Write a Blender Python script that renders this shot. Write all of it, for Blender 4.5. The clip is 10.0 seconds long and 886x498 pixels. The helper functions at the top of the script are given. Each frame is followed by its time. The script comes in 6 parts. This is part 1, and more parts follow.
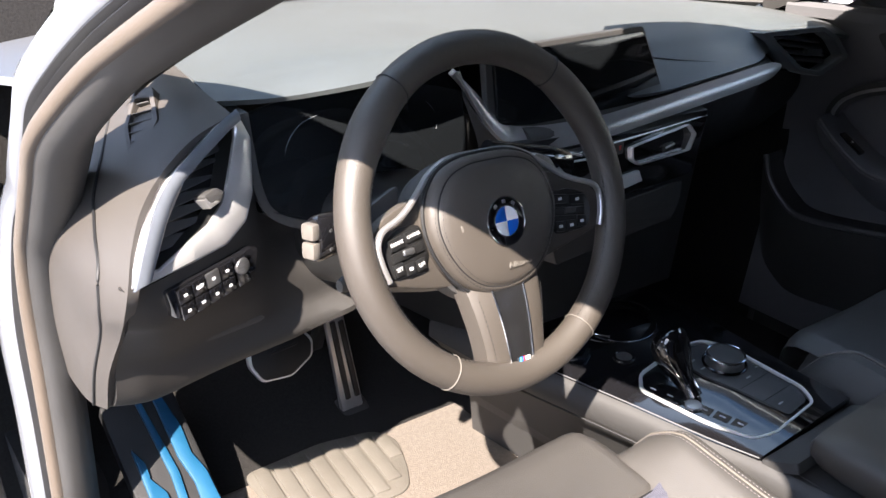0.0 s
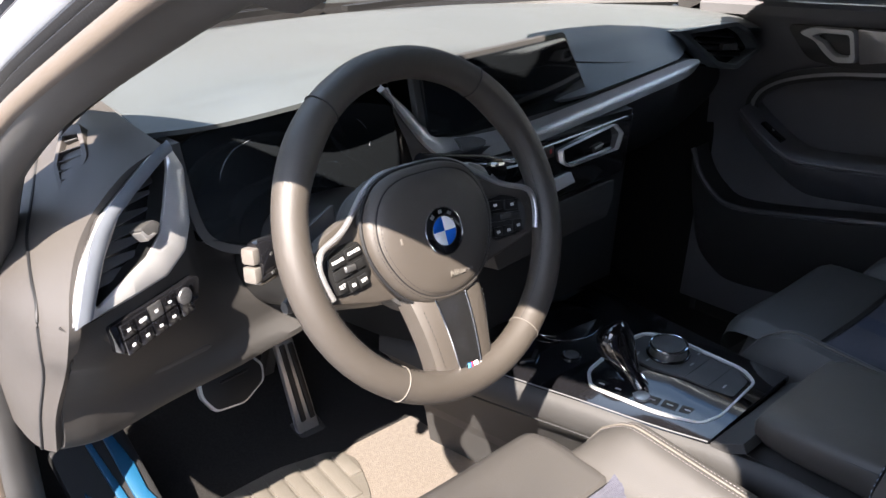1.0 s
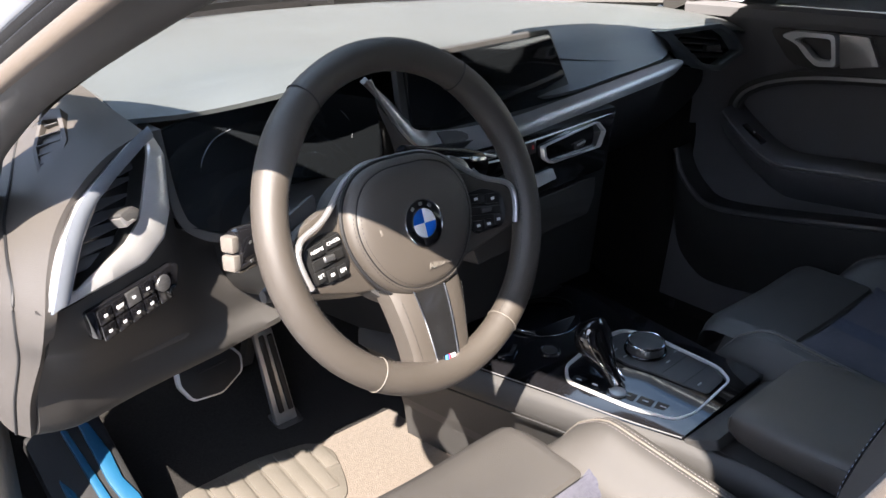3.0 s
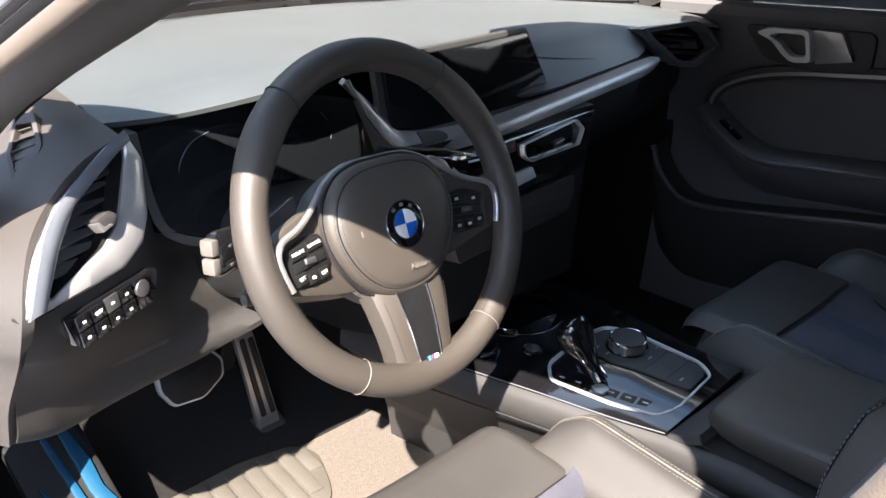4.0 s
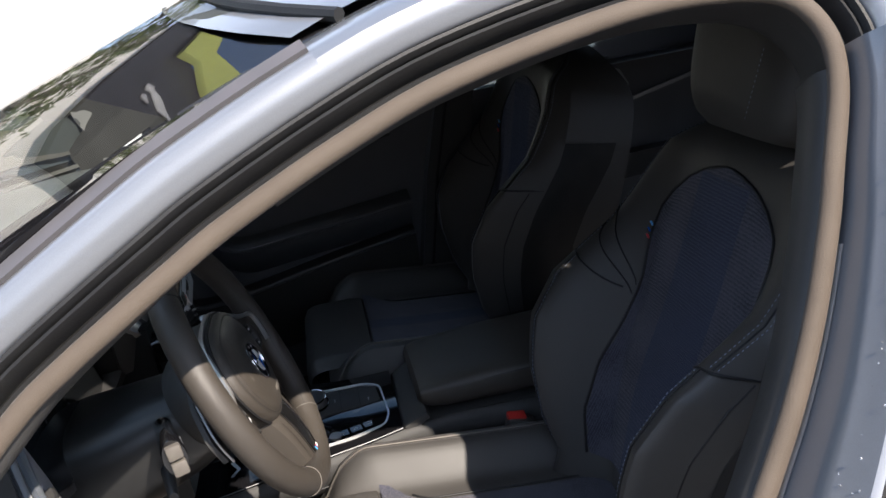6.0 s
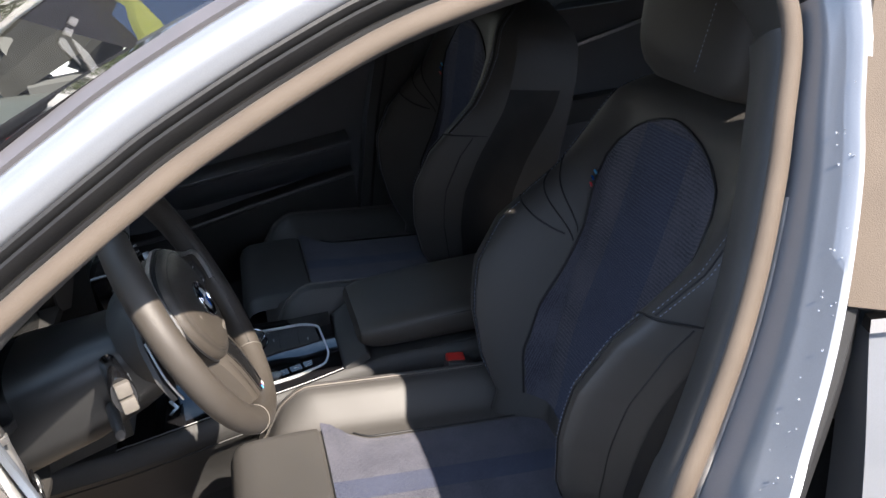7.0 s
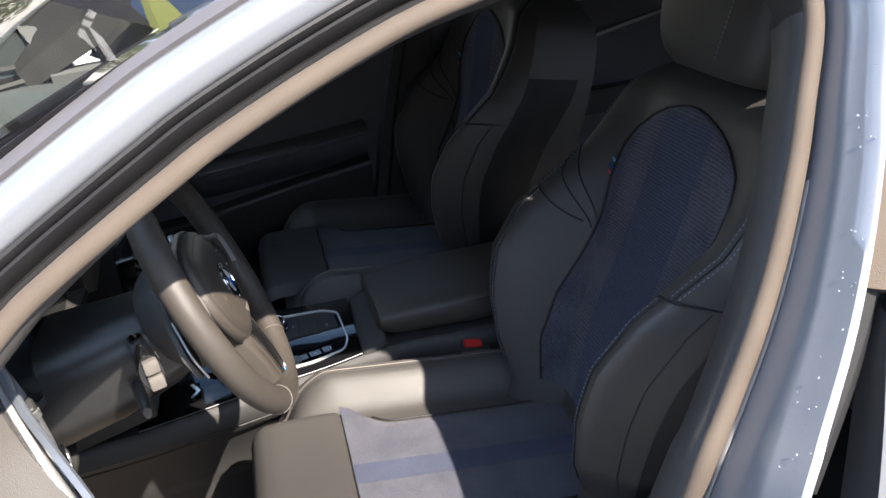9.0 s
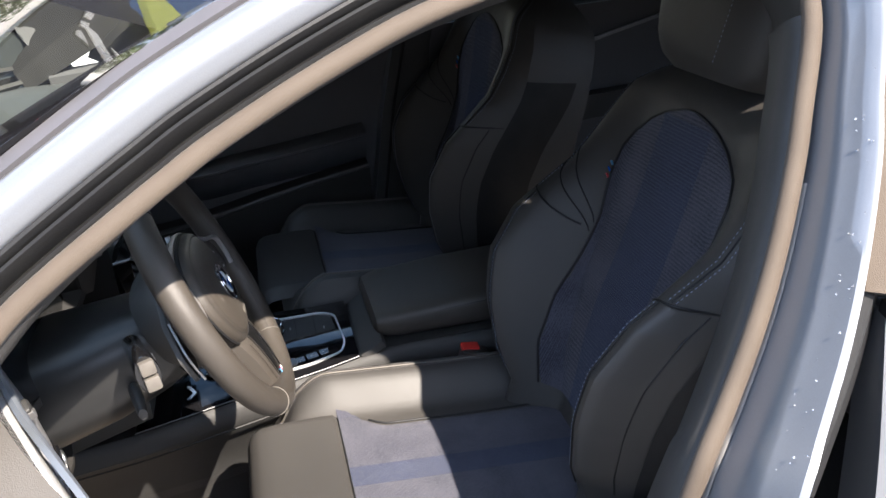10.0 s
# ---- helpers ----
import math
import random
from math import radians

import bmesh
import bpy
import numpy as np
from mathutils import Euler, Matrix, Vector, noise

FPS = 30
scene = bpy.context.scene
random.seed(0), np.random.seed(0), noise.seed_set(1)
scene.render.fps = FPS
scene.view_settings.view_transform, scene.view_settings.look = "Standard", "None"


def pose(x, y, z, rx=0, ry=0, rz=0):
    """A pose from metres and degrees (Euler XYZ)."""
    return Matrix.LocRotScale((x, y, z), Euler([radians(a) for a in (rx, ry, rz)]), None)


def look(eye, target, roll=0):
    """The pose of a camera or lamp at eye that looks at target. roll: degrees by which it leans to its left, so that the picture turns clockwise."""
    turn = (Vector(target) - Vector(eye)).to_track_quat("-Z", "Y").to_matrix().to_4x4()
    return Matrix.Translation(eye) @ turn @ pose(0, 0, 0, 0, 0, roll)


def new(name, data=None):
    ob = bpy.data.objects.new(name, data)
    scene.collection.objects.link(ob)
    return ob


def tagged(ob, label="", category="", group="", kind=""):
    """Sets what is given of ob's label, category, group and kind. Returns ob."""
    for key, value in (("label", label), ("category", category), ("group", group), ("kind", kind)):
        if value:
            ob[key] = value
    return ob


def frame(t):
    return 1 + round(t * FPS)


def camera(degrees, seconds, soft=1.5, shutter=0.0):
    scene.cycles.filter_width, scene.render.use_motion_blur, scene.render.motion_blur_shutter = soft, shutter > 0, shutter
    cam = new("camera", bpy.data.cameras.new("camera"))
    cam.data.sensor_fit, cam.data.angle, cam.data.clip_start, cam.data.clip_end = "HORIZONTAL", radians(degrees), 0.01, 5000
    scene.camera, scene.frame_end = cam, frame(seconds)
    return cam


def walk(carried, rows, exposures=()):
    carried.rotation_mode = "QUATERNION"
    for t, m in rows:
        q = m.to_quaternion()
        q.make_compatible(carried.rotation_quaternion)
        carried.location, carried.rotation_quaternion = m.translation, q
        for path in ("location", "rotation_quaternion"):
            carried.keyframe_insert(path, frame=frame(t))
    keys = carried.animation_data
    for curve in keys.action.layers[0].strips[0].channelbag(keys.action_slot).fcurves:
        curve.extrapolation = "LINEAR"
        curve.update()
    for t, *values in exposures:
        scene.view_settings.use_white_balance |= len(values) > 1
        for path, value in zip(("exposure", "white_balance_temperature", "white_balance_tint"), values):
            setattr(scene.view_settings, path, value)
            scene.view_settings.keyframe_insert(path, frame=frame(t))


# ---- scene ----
cam = camera(55.4, 10.0)
PATH = [
    (0, (-0.905, -0.553, 1.23), (0.245, 0.861, 0.405), 3.7),
    (0.5, (-0.898, -0.554, 1.227), (0.336, 0.798, 0.422), 2.1),
    (1, (-0.908, -0.567, 1.234), (0.345, 0.777, 0.443), 0.8),
    (1.5, (-0.909, -0.574, 1.234), (0.356, 0.763, 0.451), 1.7),
    (2, (-0.91, -0.573, 1.233), (0.361, 0.758, 0.451), 2.1),
    (2.5, (-0.909, -0.574, 1.231), (0.366, 0.748, 0.441), 2.3),
    (4, (-0.908, -0.571, 1.231), (0.405, 0.711, 0.435), 2.1),
    (4.5, (-1.002, -0.511, 1.246), (0.493, 0.589, 0.499), 0.6),
    (5, (-1.253, -0.392, 1.271), (0.495, 0.31, 0.598), -3.4),
    (5.3, (-1.34, -0.278, 1.296), (0.512, 0.158, 0.683), -6.4),
    (5.5, (-1.35, -0.209, 1.314), (0.523, 0.005, 0.647), -9.1),
    (5.7, (-1.349, -0.177, 1.342), (0.535, -0.156, 0.672), -10.3),
    (6, (-1.335, -0.124, 1.339), (0.544, -0.358, 0.695), -9.2),
    (6.2, (-1.326, -0.119, 1.347), (0.527, -0.464, 0.676), -7.8),
    (7.3, (-1.343, -0.081, 1.343), (0.451, -0.456, 0.544), -5.9),
    (7.5, (-1.349, -0.078, 1.342), (0.468, -0.45, 0.593), -5.7),
    (8, (-1.35, -0.076, 1.339), (0.475, -0.441, 0.605), -5.7),
    (8.5, (-1.351, -0.079, 1.339), (0.46, -0.423, 0.562), -6.0),
    (9, (-1.347, -0.077, 1.338), (0.453, -0.429, 0.54), -6.0),
    (9.5, (-1.347, -0.076, 1.336), (0.454, -0.436, 0.544), -5.9),
    (10, (-1.347, -0.077, 1.336), (0.455, -0.436, 0.546), -5.7),
]
walk(cam, [(t, look(eye, target, roll)) for t, eye, target, roll in PATH], [(0, 2.78, 6100, 13), (2, 2.8, 6100, 12), (4.4, 2.8, 6100, 12), (5.0, 2.35, 6100, 11), (5.5, 1.28, 6150, 10), (6.0, 1.4, 6150, 10), (7.3, 2.1, 6150, 10), (10, 2.08, 6150, 10)])

# ---- light ----
SUN_EL, SUN_AZ = 45.0, 238.0  # azimuth clockwise from the car's nose (+y)
SUN_DIR = Vector((math.cos(radians(SUN_EL)) * math.sin(radians(SUN_AZ)), math.cos(radians(SUN_EL)) * math.cos(radians(SUN_AZ)), math.sin(radians(SUN_EL))))
world = bpy.data.worlds.new("sky")
scene.world = world
world.use_nodes = True
_wn = world.node_tree.nodes
sky = _wn.new("ShaderNodeTexSky")
sky.sky_type, sky.sun_disc = "NISHITA", False
sky.sun_elevation, sky.sun_rotation = radians(SUN_EL), radians(SUN_AZ)
# broken white cloud over the whole blue sky
_noise, _ramp, _mix, _tc = (_wn.new(k) for k in ("ShaderNodeTexNoise", "ShaderNodeValToRGB", "ShaderNodeMixRGB", "ShaderNodeTexCoord"))
_noise.inputs["Scale"].default_value, _noise.inputs["Detail"].default_value = 2.2, 5.0
_ramp.color_ramp.elements[0].position, _ramp.color_ramp.elements[1].position = 0.44, 0.62
_mix.inputs[2].default_value = (5.2, 6.0, 7.6, 1)
for a, b in ((_tc.outputs["Generated"], _noise.inputs["Vector"]), (_noise.outputs["Fac"], _ramp.inputs[0]), (_ramp.outputs[0], _mix.inputs[0]), (sky.outputs[0], _mix.inputs[1]), (_mix.outputs[0], _wn["Background"].inputs[0])):
    world.node_tree.links.new(a, b)
_wn["Background"].inputs[1].default_value = 0.118
sun = new("sun", bpy.data.lights.new("sun", "SUN"))
sun.data.energy, sun.data.angle, sun.data.color = 5.0, radians(0.53), (1.0, 0.870, 0.725)
sun.matrix_world = look(SUN_DIR * 20, (0, 0, 0))


# ---- materials ----
def material(name, color, rough=0.5, metal=0.0, color2=None, scale=60.0, detail=4.0, bump=0.0, bump_scale=400.0, coat=0.0, coat_rough=0.03, spec=0.5, rough2=None, sheen=0.0, stretch=(1, 1, 1), voronoi=False):
    m = bpy.data.materials.new(name)
    m.use_nodes = True
    nt = m.node_tree
    b = nt.nodes["Principled BSDF"]
    b.inputs["Base Color"].default_value = (*color, 1)
    b.inputs["Roughness"].default_value = rough
    b.inputs["Metallic"].default_value = metal
    b.inputs["Specular IOR Level"].default_value = spec
    b.inputs["Coat Weight"].default_value = coat
    b.inputs["Coat Roughness"].default_value = coat_rough
    b.inputs["Sheen Weight"].default_value = sheen
    tc = nt.nodes.new("ShaderNodeTexCoord")
    mp = nt.nodes.new("ShaderNodeMapping")
    mp.inputs["Scale"].default_value = stretch
    nt.links.new(tc.outputs["Object"], mp.inputs[0])
    if color2 is not None or rough2 is not None:
        n = nt.nodes.new("ShaderNodeTexNoise")
        n.inputs["Scale"].default_value, n.inputs["Detail"].default_value = scale, detail
        nt.links.new(mp.outputs[0], n.inputs["Vector"])
        rp = nt.nodes.new("ShaderNodeMapRange")
        rp.inputs[1].default_value, rp.inputs[2].default_value = 0.3, 0.7
        nt.links.new(n.outputs[0], rp.inputs[0])
        if color2 is not None:
            mx = nt.nodes.new("ShaderNodeMix")
            mx.data_type = "RGBA"
            mx.inputs[6].default_value, mx.inputs[7].default_value = (*color, 1), (*color2, 1)
            nt.links.new(rp.outputs[0], mx.inputs[0])
            nt.links.new(mx.outputs[2], b.inputs["Base Color"])
        if rough2 is not None:
            r2 = nt.nodes.new("ShaderNodeMapRange")
            r2.inputs[3].default_value, r2.inputs[4].default_value = rough, rough2
            nt.links.new(rp.outputs[0], r2.inputs[0])
            nt.links.new(r2.outputs[0], b.inputs["Roughness"])
    if bump:
        if voronoi:
            t = nt.nodes.new("ShaderNodeTexVoronoi")
            t.feature = "DISTANCE_TO_EDGE"
        else:
            t = nt.nodes.new("ShaderNodeTexNoise")
            t.inputs["Detail"].default_value = 2
        t.inputs["Scale"].default_value = bump_scale
        nt.links.new(mp.outputs[0], t.inputs["Vector"])
        bp = nt.nodes.new("ShaderNodeBump")
        bp.inputs["Strength"].default_value, bp.inputs["Distance"].default_value = bump, 0.001
        nt.links.new(t.outputs[0], bp.inputs["Height"])
        nt.links.new(bp.outputs[0], b.inputs["Normal"])
    return m


def weave(name, warp, weft, scale, sheen=0.12, stretch=(1, 1, 1)):
    """A woven cloth: two yarn colours crossed, with small bumps."""
    m = material(name, warp, 0.9, sheen=sheen, spec=0.2)
    nt = m.node_tree
    b = nt.nodes["Principled BSDF"]
    mp = next(n for n in nt.nodes if n.type == "MAPPING")
    mp.inputs["Scale"].default_value = stretch
    wv = [nt.nodes.new("ShaderNodeTexWave") for _ in range(2)]
    for w, d in zip(wv, ("X", "Y")):
        w.bands_direction, w.inputs["Scale"].default_value, w.inputs["Distortion"].default_value = d, scale, 3.0
        w.inputs["Detail Scale"].default_value = 3
        nt.links.new(mp.outputs[0], w.inputs["Vector"])
    mul = nt.nodes.new("ShaderNodeMath")
    mul.operation = "MULTIPLY"
    nt.links.new(wv[0].outputs[1], mul.inputs[0])
    nt.links.new(wv[1].outputs[1], mul.inputs[1])
    no = nt.nodes.new("ShaderNodeTexNoise")
    no.inputs["Scale"].default_value = 14
    nt.links.new(mp.outputs[0], no.inputs["Vector"])
    ad = nt.nodes.new("ShaderNodeMath")
    ad.operation = "ADD"
    nt.links.new(mul.outputs[0], ad.inputs[0])
    nt.links.new(no.outputs[0], ad.inputs[1])
    rp = nt.nodes.new("ShaderNodeMapRange")
    rp.inputs[1].default_value, rp.inputs[2].default_value = 0.75, 1.45
    fleck = nt.nodes.new("ShaderNodeTexNoise")
    fleck.inputs["Scale"].default_value, fleck.inputs["Detail"].default_value = 420, 1
    nt.links.new(mp.outputs[0], fleck.inputs["Vector"])
    ad2 = nt.nodes.new("ShaderNodeMath")
    ad2.operation = "ADD"
    nt.links.new(ad.outputs[0], ad2.inputs[0])
    nt.links.new(fleck.outputs[0], ad2.inputs[1])
    nt.links.new(ad2.outputs[0], rp.inputs[0])
    mx = nt.nodes.new("ShaderNodeMix")
    mx.data_type = "RGBA"
    mx.inputs[6].default_value, mx.inputs[7].default_value = (*warp, 1), (*weft, 1)
    nt.links.new(rp.outputs[0], mx.inputs[0])
    nt.links.new(mx.outputs[2], b.inputs["Base Color"])
    bp = nt.nodes.new("ShaderNodeBump")
    bp.inputs["Strength"].default_value, bp.inputs["Distance"].default_value = 0.5, 0.001
    nt.links.new(mul.outputs[0], bp.inputs["Height"])
    nt.links.new(bp.outputs[0], b.inputs["Normal"])
    return m


SOFT = material("soft_touch_plastic", (0.027, 0.026, 0.025), 0.62, color2=(0.034, 0.033, 0.032), scale=9, bump=0.35, bump_scale=900, rough2=0.7)
TOPPAD = material("dashboard_top_skin", (0.037, 0.043, 0.044), 0.5, color2=(0.043, 0.050, 0.051), scale=6, bump=0.3, bump_scale=900, rough2=0.58, spec=0.6, sheen=0.12)
# knee pad plastic, its colour darkened to stand for the shade there
KNEE = material("shaded_knee_plastic", (0.015, 0.0135, 0.012), 0.62, color2=(0.020, 0.018, 0.016), scale=9, bump=0.35, bump_scale=900, rough2=0.7)
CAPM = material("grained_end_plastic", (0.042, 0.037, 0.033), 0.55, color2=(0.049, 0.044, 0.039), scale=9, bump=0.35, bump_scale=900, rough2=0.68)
SATIN = material("satin_grey_trim", (0.09, 0.09, 0.095), 0.42, 0.2, color2=(0.11, 0.11, 0.115), scale=30)
# black door plastic, its colour lifted to imitate haze
DOORM = material("haze_lifted_door_plastic", (0.088, 0.088, 0.093), 0.55, color2=(0.10, 0.10, 0.105), scale=9, bump=0.35, bump_scale=900, rough2=0.62)
HARD = material("hard_black_plastic", (0.030, 0.029, 0.028), 0.5, color2=(0.038, 0.037, 0.036), scale=12, bump=0.3, bump_scale=1400, rough2=0.6)
LEATHER = material("black_leather", (0.041, 0.035, 0.029), 0.46, color2=(0.049, 0.042, 0.035), scale=8, bump=0.35, bump_scale=700, voronoi=True, rough2=0.52)
SEATLEATHER = material("black_seat_leatherette", (0.038, 0.0355, 0.033), 0.5, color2=(0.046, 0.0425, 0.039), scale=7, bump=0.3, bump_scale=520, voronoi=True, rough2=0.6)
GLOSS = material("piano_black", (0.006, 0.006, 0.007), 0.06, coat=0.6, rough2=0.12, scale=30)
SCREEN = material("screen_glass", (0.006, 0.007, 0.008), 0.05, rough2=0.08, scale=4, spec=0.3)
SILVER = material("satin_silver", (0.38, 0.37, 0.365), 0.34, 0.7, color2=(0.34, 0.335, 0.33), scale=40, bump=0.05, bump_scale=1500)
VENTSILVER = material("pale_satin_silver", (0.44, 0.435, 0.43), 0.32, 0.6, color2=(0.40, 0.395, 0.39), scale=40, bump=0.05, bump_scale=1500)
STRIPM = material("blue_grey_satin", (0.15, 0.165, 0.19), 0.38, 0.5, color2=(0.17, 0.185, 0.21), scale=40)
BRUSHED = material("brushed_aluminium", (0.30, 0.30, 0.30), 0.36, 0.9, color2=(0.22, 0.22, 0.22), scale=30, stretch=(1, 14, 14), bump=0.15, bump_scale=200)
BRIGHT = material("bright_satin_metal", (0.66, 0.66, 0.66), 0.30, 0.45, color2=(0.60, 0.60, 0.60), scale=40, coat=0.4)
SMOKED = material("smoked_chrome", (0.13, 0.13, 0.135), 0.22, 0.95, color2=(0.20, 0.20, 0.205), scale=14, stretch=(1, .2, 1))
CHROME = material("chrome", (0.72, 0.72, 0.72), 0.08, 1.0, rough2=0.14, scale=30)
RUBBER = material("black_rubber", (0.010, 0.010, 0.011), 0.55, color2=(0.015, 0.015, 0.015), spec=0.3, scale=20, bump=0.3, bump_scale=500)
SEAL = material("flocked_door_seal", (0.060, 0.045, 0.032), 0.8, color2=(0.070, 0.053, 0.038), scale=25, bump=0.4, bump_scale=900, sheen=0.06)
PAINT = material("grey_blue_metallic_paint", (0.165, 0.174, 0.192), 0.38, 0.35, color2=(0.180, 0.190, 0.208), scale=900, coat=1.0, coat_rough=0.04)
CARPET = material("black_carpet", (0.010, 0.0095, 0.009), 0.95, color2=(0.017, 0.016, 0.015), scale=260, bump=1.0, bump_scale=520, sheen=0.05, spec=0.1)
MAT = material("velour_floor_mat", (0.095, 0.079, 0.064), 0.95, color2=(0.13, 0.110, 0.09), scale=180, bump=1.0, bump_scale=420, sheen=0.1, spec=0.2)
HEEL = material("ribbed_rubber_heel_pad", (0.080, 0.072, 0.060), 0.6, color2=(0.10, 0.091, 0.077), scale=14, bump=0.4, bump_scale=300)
FABRIC = weave("blue_black_seat_cloth", (0.020, 0.025, 0.046), (0.038, 0.045, 0.078), 190)
FABRIC2 = weave("dark_seat_cloth", (0.020, 0.022, 0.034), (0.074, 0.073, 0.092), 170)
LINER = material("anthracite_headliner", (0.05, 0.049, 0.048), 0.95, color2=(0.062, 0.06, 0.058), scale=120, bump=0.5, bump_scale=600)
THREAD = material("grey_stitching", (0.14, 0.12, 0.13), 0.7, color2=(0.19, 0.18, 0.17), scale=200)
THREADBLUE = material("pale_blue_stitching", (0.16, 0.19, 0.26), 0.7, color2=(0.22, 0.25, 0.32), scale=200)
RED = material("red_plastic", (0.45, 0.03, 0.025), 0.4, color2=(0.38, 0.025, 0.02), scale=40)
WHITE = material("white_legend_paint", (0.62, 0.62, 0.62), 0.5, color2=(0.55, 0.55, 0.55), scale=90)
BLUE = material("enamel_blue", (0.008, 0.075, 0.34), 0.2, color2=(0.010, 0.085, 0.37), scale=50, coat=0.5)
BLUEFILM = material("blue_protective_film", (0.006, 0.050, 0.105), 0.4, color2=(0.008, 0.062, 0.125), scale=18, rough2=0.5)
MRED = material("enamel_red", (0.5, 0.02, 0.03), 0.3, color2=(0.45, 0.02, 0.03), scale=60)
MLIGHT = material("enamel_light_blue", (0.08, 0.35, 0.6), 0.3, color2=(0.08, 0.32, 0.58), scale=60)


def glass(name, tint, rough=0.0):
    """Thin clear glazing: looks through, mirrors at its real rate."""
    m = bpy.data.materials.new(name)
    m.use_nodes = True
    nt = m.node_tree
    nt.nodes.remove(nt.nodes["Principled BSDF"])
    tr, gl, mx, fr = (nt.nodes.new(k) for k in ("ShaderNodeBsdfTransparent", "ShaderNodeBsdfGlossy", "ShaderNodeMixShader", "ShaderNodeFresnel"))
    tr.inputs[0].default_value = (*tint, 1)
    gl.inputs["Roughness"].default_value = rough
    fr.inputs[0].default_value = 1.8  # both faces of the pane together
    nt.links.new(fr.outputs[0], mx.inputs[0])
    nt.links.new(tr.outputs[0], mx.inputs[1])
    nt.links.new(gl.outputs[0], mx.inputs[2])
    nt.links.new(mx.outputs[0], nt.nodes["Material Output"].inputs[0])
    return m


GLASS = glass("windscreen_glass", (0.80, 0.86, 0.83))


# ---- mesh helpers ----
def mesh_object(name, bm, mat, parent=None, smooth=True):
    bmesh.ops.recalc_face_normals(bm, faces=bm.faces)
    me = bpy.data.meshes.new(name)
    bm.to_mesh(me)
    bm.free()
    for mt in (mat if isinstance(mat, (list, tuple)) else [mat]):
        me.materials.append(mt)
    if smooth:
        for p in me.polygons:
            p.use_smooth = True
        me.set_sharp_from_angle(angle=radians(38))
    ob = new(name, me)
    if parent is not None:
        ob.parent = parent
    return ob


def part(name, bm, mat, parent, label="", smooth=True):
    ob = mesh_object(name, bm, mat, parent, smooth)
    if label:
        tagged(ob, label)
    return ob


def thing(name, label, category, at=(0, 0, 0), group="", kind=""):
    """An empty at the thing's base; parts are modelled in world metres and hung under it."""
    ob = new(name)
    ob.empty_display_size = 0.05
    ob.matrix_basis = Matrix.Translation(at)
    return tagged(ob, label, category, group, kind)


def hang(parent, *obs):
    """Parent parts that were modelled in world metres."""
    bpy.context.view_layer.update()
    for o in obs:
        o.parent = parent
        o.matrix_parent_inverse = parent.matrix_basis.inverted()


def crom(pts, n):
    """n points a span along a Catmull-Rom curve."""
    p = [Vector(q) for q in pts]
    p = [2 * p[0] - p[1]] + p + [2 * p[-1] - p[-2]]
    out = []
    for i in range(1, len(p) - 2):
        a, b, c, d = p[i - 1:i + 3]
        for k in range(n):
            t = k / n
            out.append(0.5 * (2 * b + (c - a) * t + (2 * a - 5 * b + 4 * c - d) * t * t + (3 * b - a - 3 * c + d) * t ** 3))
    out.append(p[-2])
    return out


def grid_bm(rows, thick=None, close_u=False, flip=False):
    """A sheet through rows of points; thick: a vector, or metres along the sheet's own normals, gives it a back and rims."""
    bm = bmesh.new()
    nr, nc = len(rows), len(rows[0])
    vs = [[bm.verts.new(p) for p in r] for r in rows]
    for i in range(nr - 1):
        for j in range(nc if close_u else nc - 1):
            k = (j + 1) % nc
            bm.faces.new((vs[i][j], vs[i][k], vs[i + 1][k], vs[i + 1][j]))
    if thick is not None:
        bm.normal_update()
        if isinstance(thick, (int, float)):
            for v in bm.verts:
                v.normal_update()
            off = {v: v.normal * thick for r in vs for v in r}
        else:
            off = {v: Vector(thick) for r in vs for v in r}
        bk = [[bm.verts.new(v.co + off[v]) for v in r] for r in vs]
        for i in range(nr - 1):
            for j in range(nc if close_u else nc - 1):
                k = (j + 1) % nc
                bm.faces.new((bk[i][j], bk[i + 1][j], bk[i + 1][k], bk[i][k]))
        if not close_u:
            for i in range(nr - 1):
                bm.faces.new((vs[i][0], vs[i + 1][0], bk[i + 1][0], bk[i][0]))
                bm.faces.new((vs[i][-1], bk[i][-1], bk[i + 1][-1], vs[i + 1][-1]))
        for i in (0, nr - 1):
            for j in range(nc if close_u else nc - 1):
                k = (j + 1) % nc
                bm.faces.new((vs[i][j], bk[i][j], bk[i][k], vs[i][k]) if i == 0 else (vs[i][j], vs[i][k], bk[i][k], bk[i][j]))
    return bm


def patch(rows, nu=6, nv=6, thick=None):
    """A smooth sheet through a coarse net of points."""
    a = [crom(r, nu) for r in rows]
    cols = [crom([r[j] for r in a], nv) for j in range(len(a[0]))]
    return grid_bm([[c[i] for c in cols] for i in range(len(cols[0]))], thick)


def loft(rings, cap=True):
    """A closed skin through rings of points."""
    bm = grid_bm(rings, close_u=True)
    if cap:
        n = len(rings[0])
        bm.verts.ensure_lookup_table()
        vs = list(bm.verts)
        bm.faces.new(vs[:n][::-1])
        bm.faces.new(vs[-n:])
    return bm


def frames_along(pts, up=(0, 0, 1)):
    """Tangent, side and up at each point of a line."""
    pts = [Vector(p) for p in pts]
    out = []
    for i, p in enumerate(pts):
        t = (pts[min(i + 1, len(pts) - 1)] - pts[max(i - 1, 0)]).normalized()
        s = t.cross(Vector(up)).normalized()
        out.append((p, t, s, s.cross(t)))
    return out


def sweep(pts, profile, up=(0, 0, 1), closed=True, cap=True):
    """A profile of (side, up) pairs drawn along a line."""
    rings = [[p + s * a + u * b for a, b in profile] for p, t, s, u in frames_along(pts, up)]
    return loft(rings, cap) if closed else grid_bm(rings)


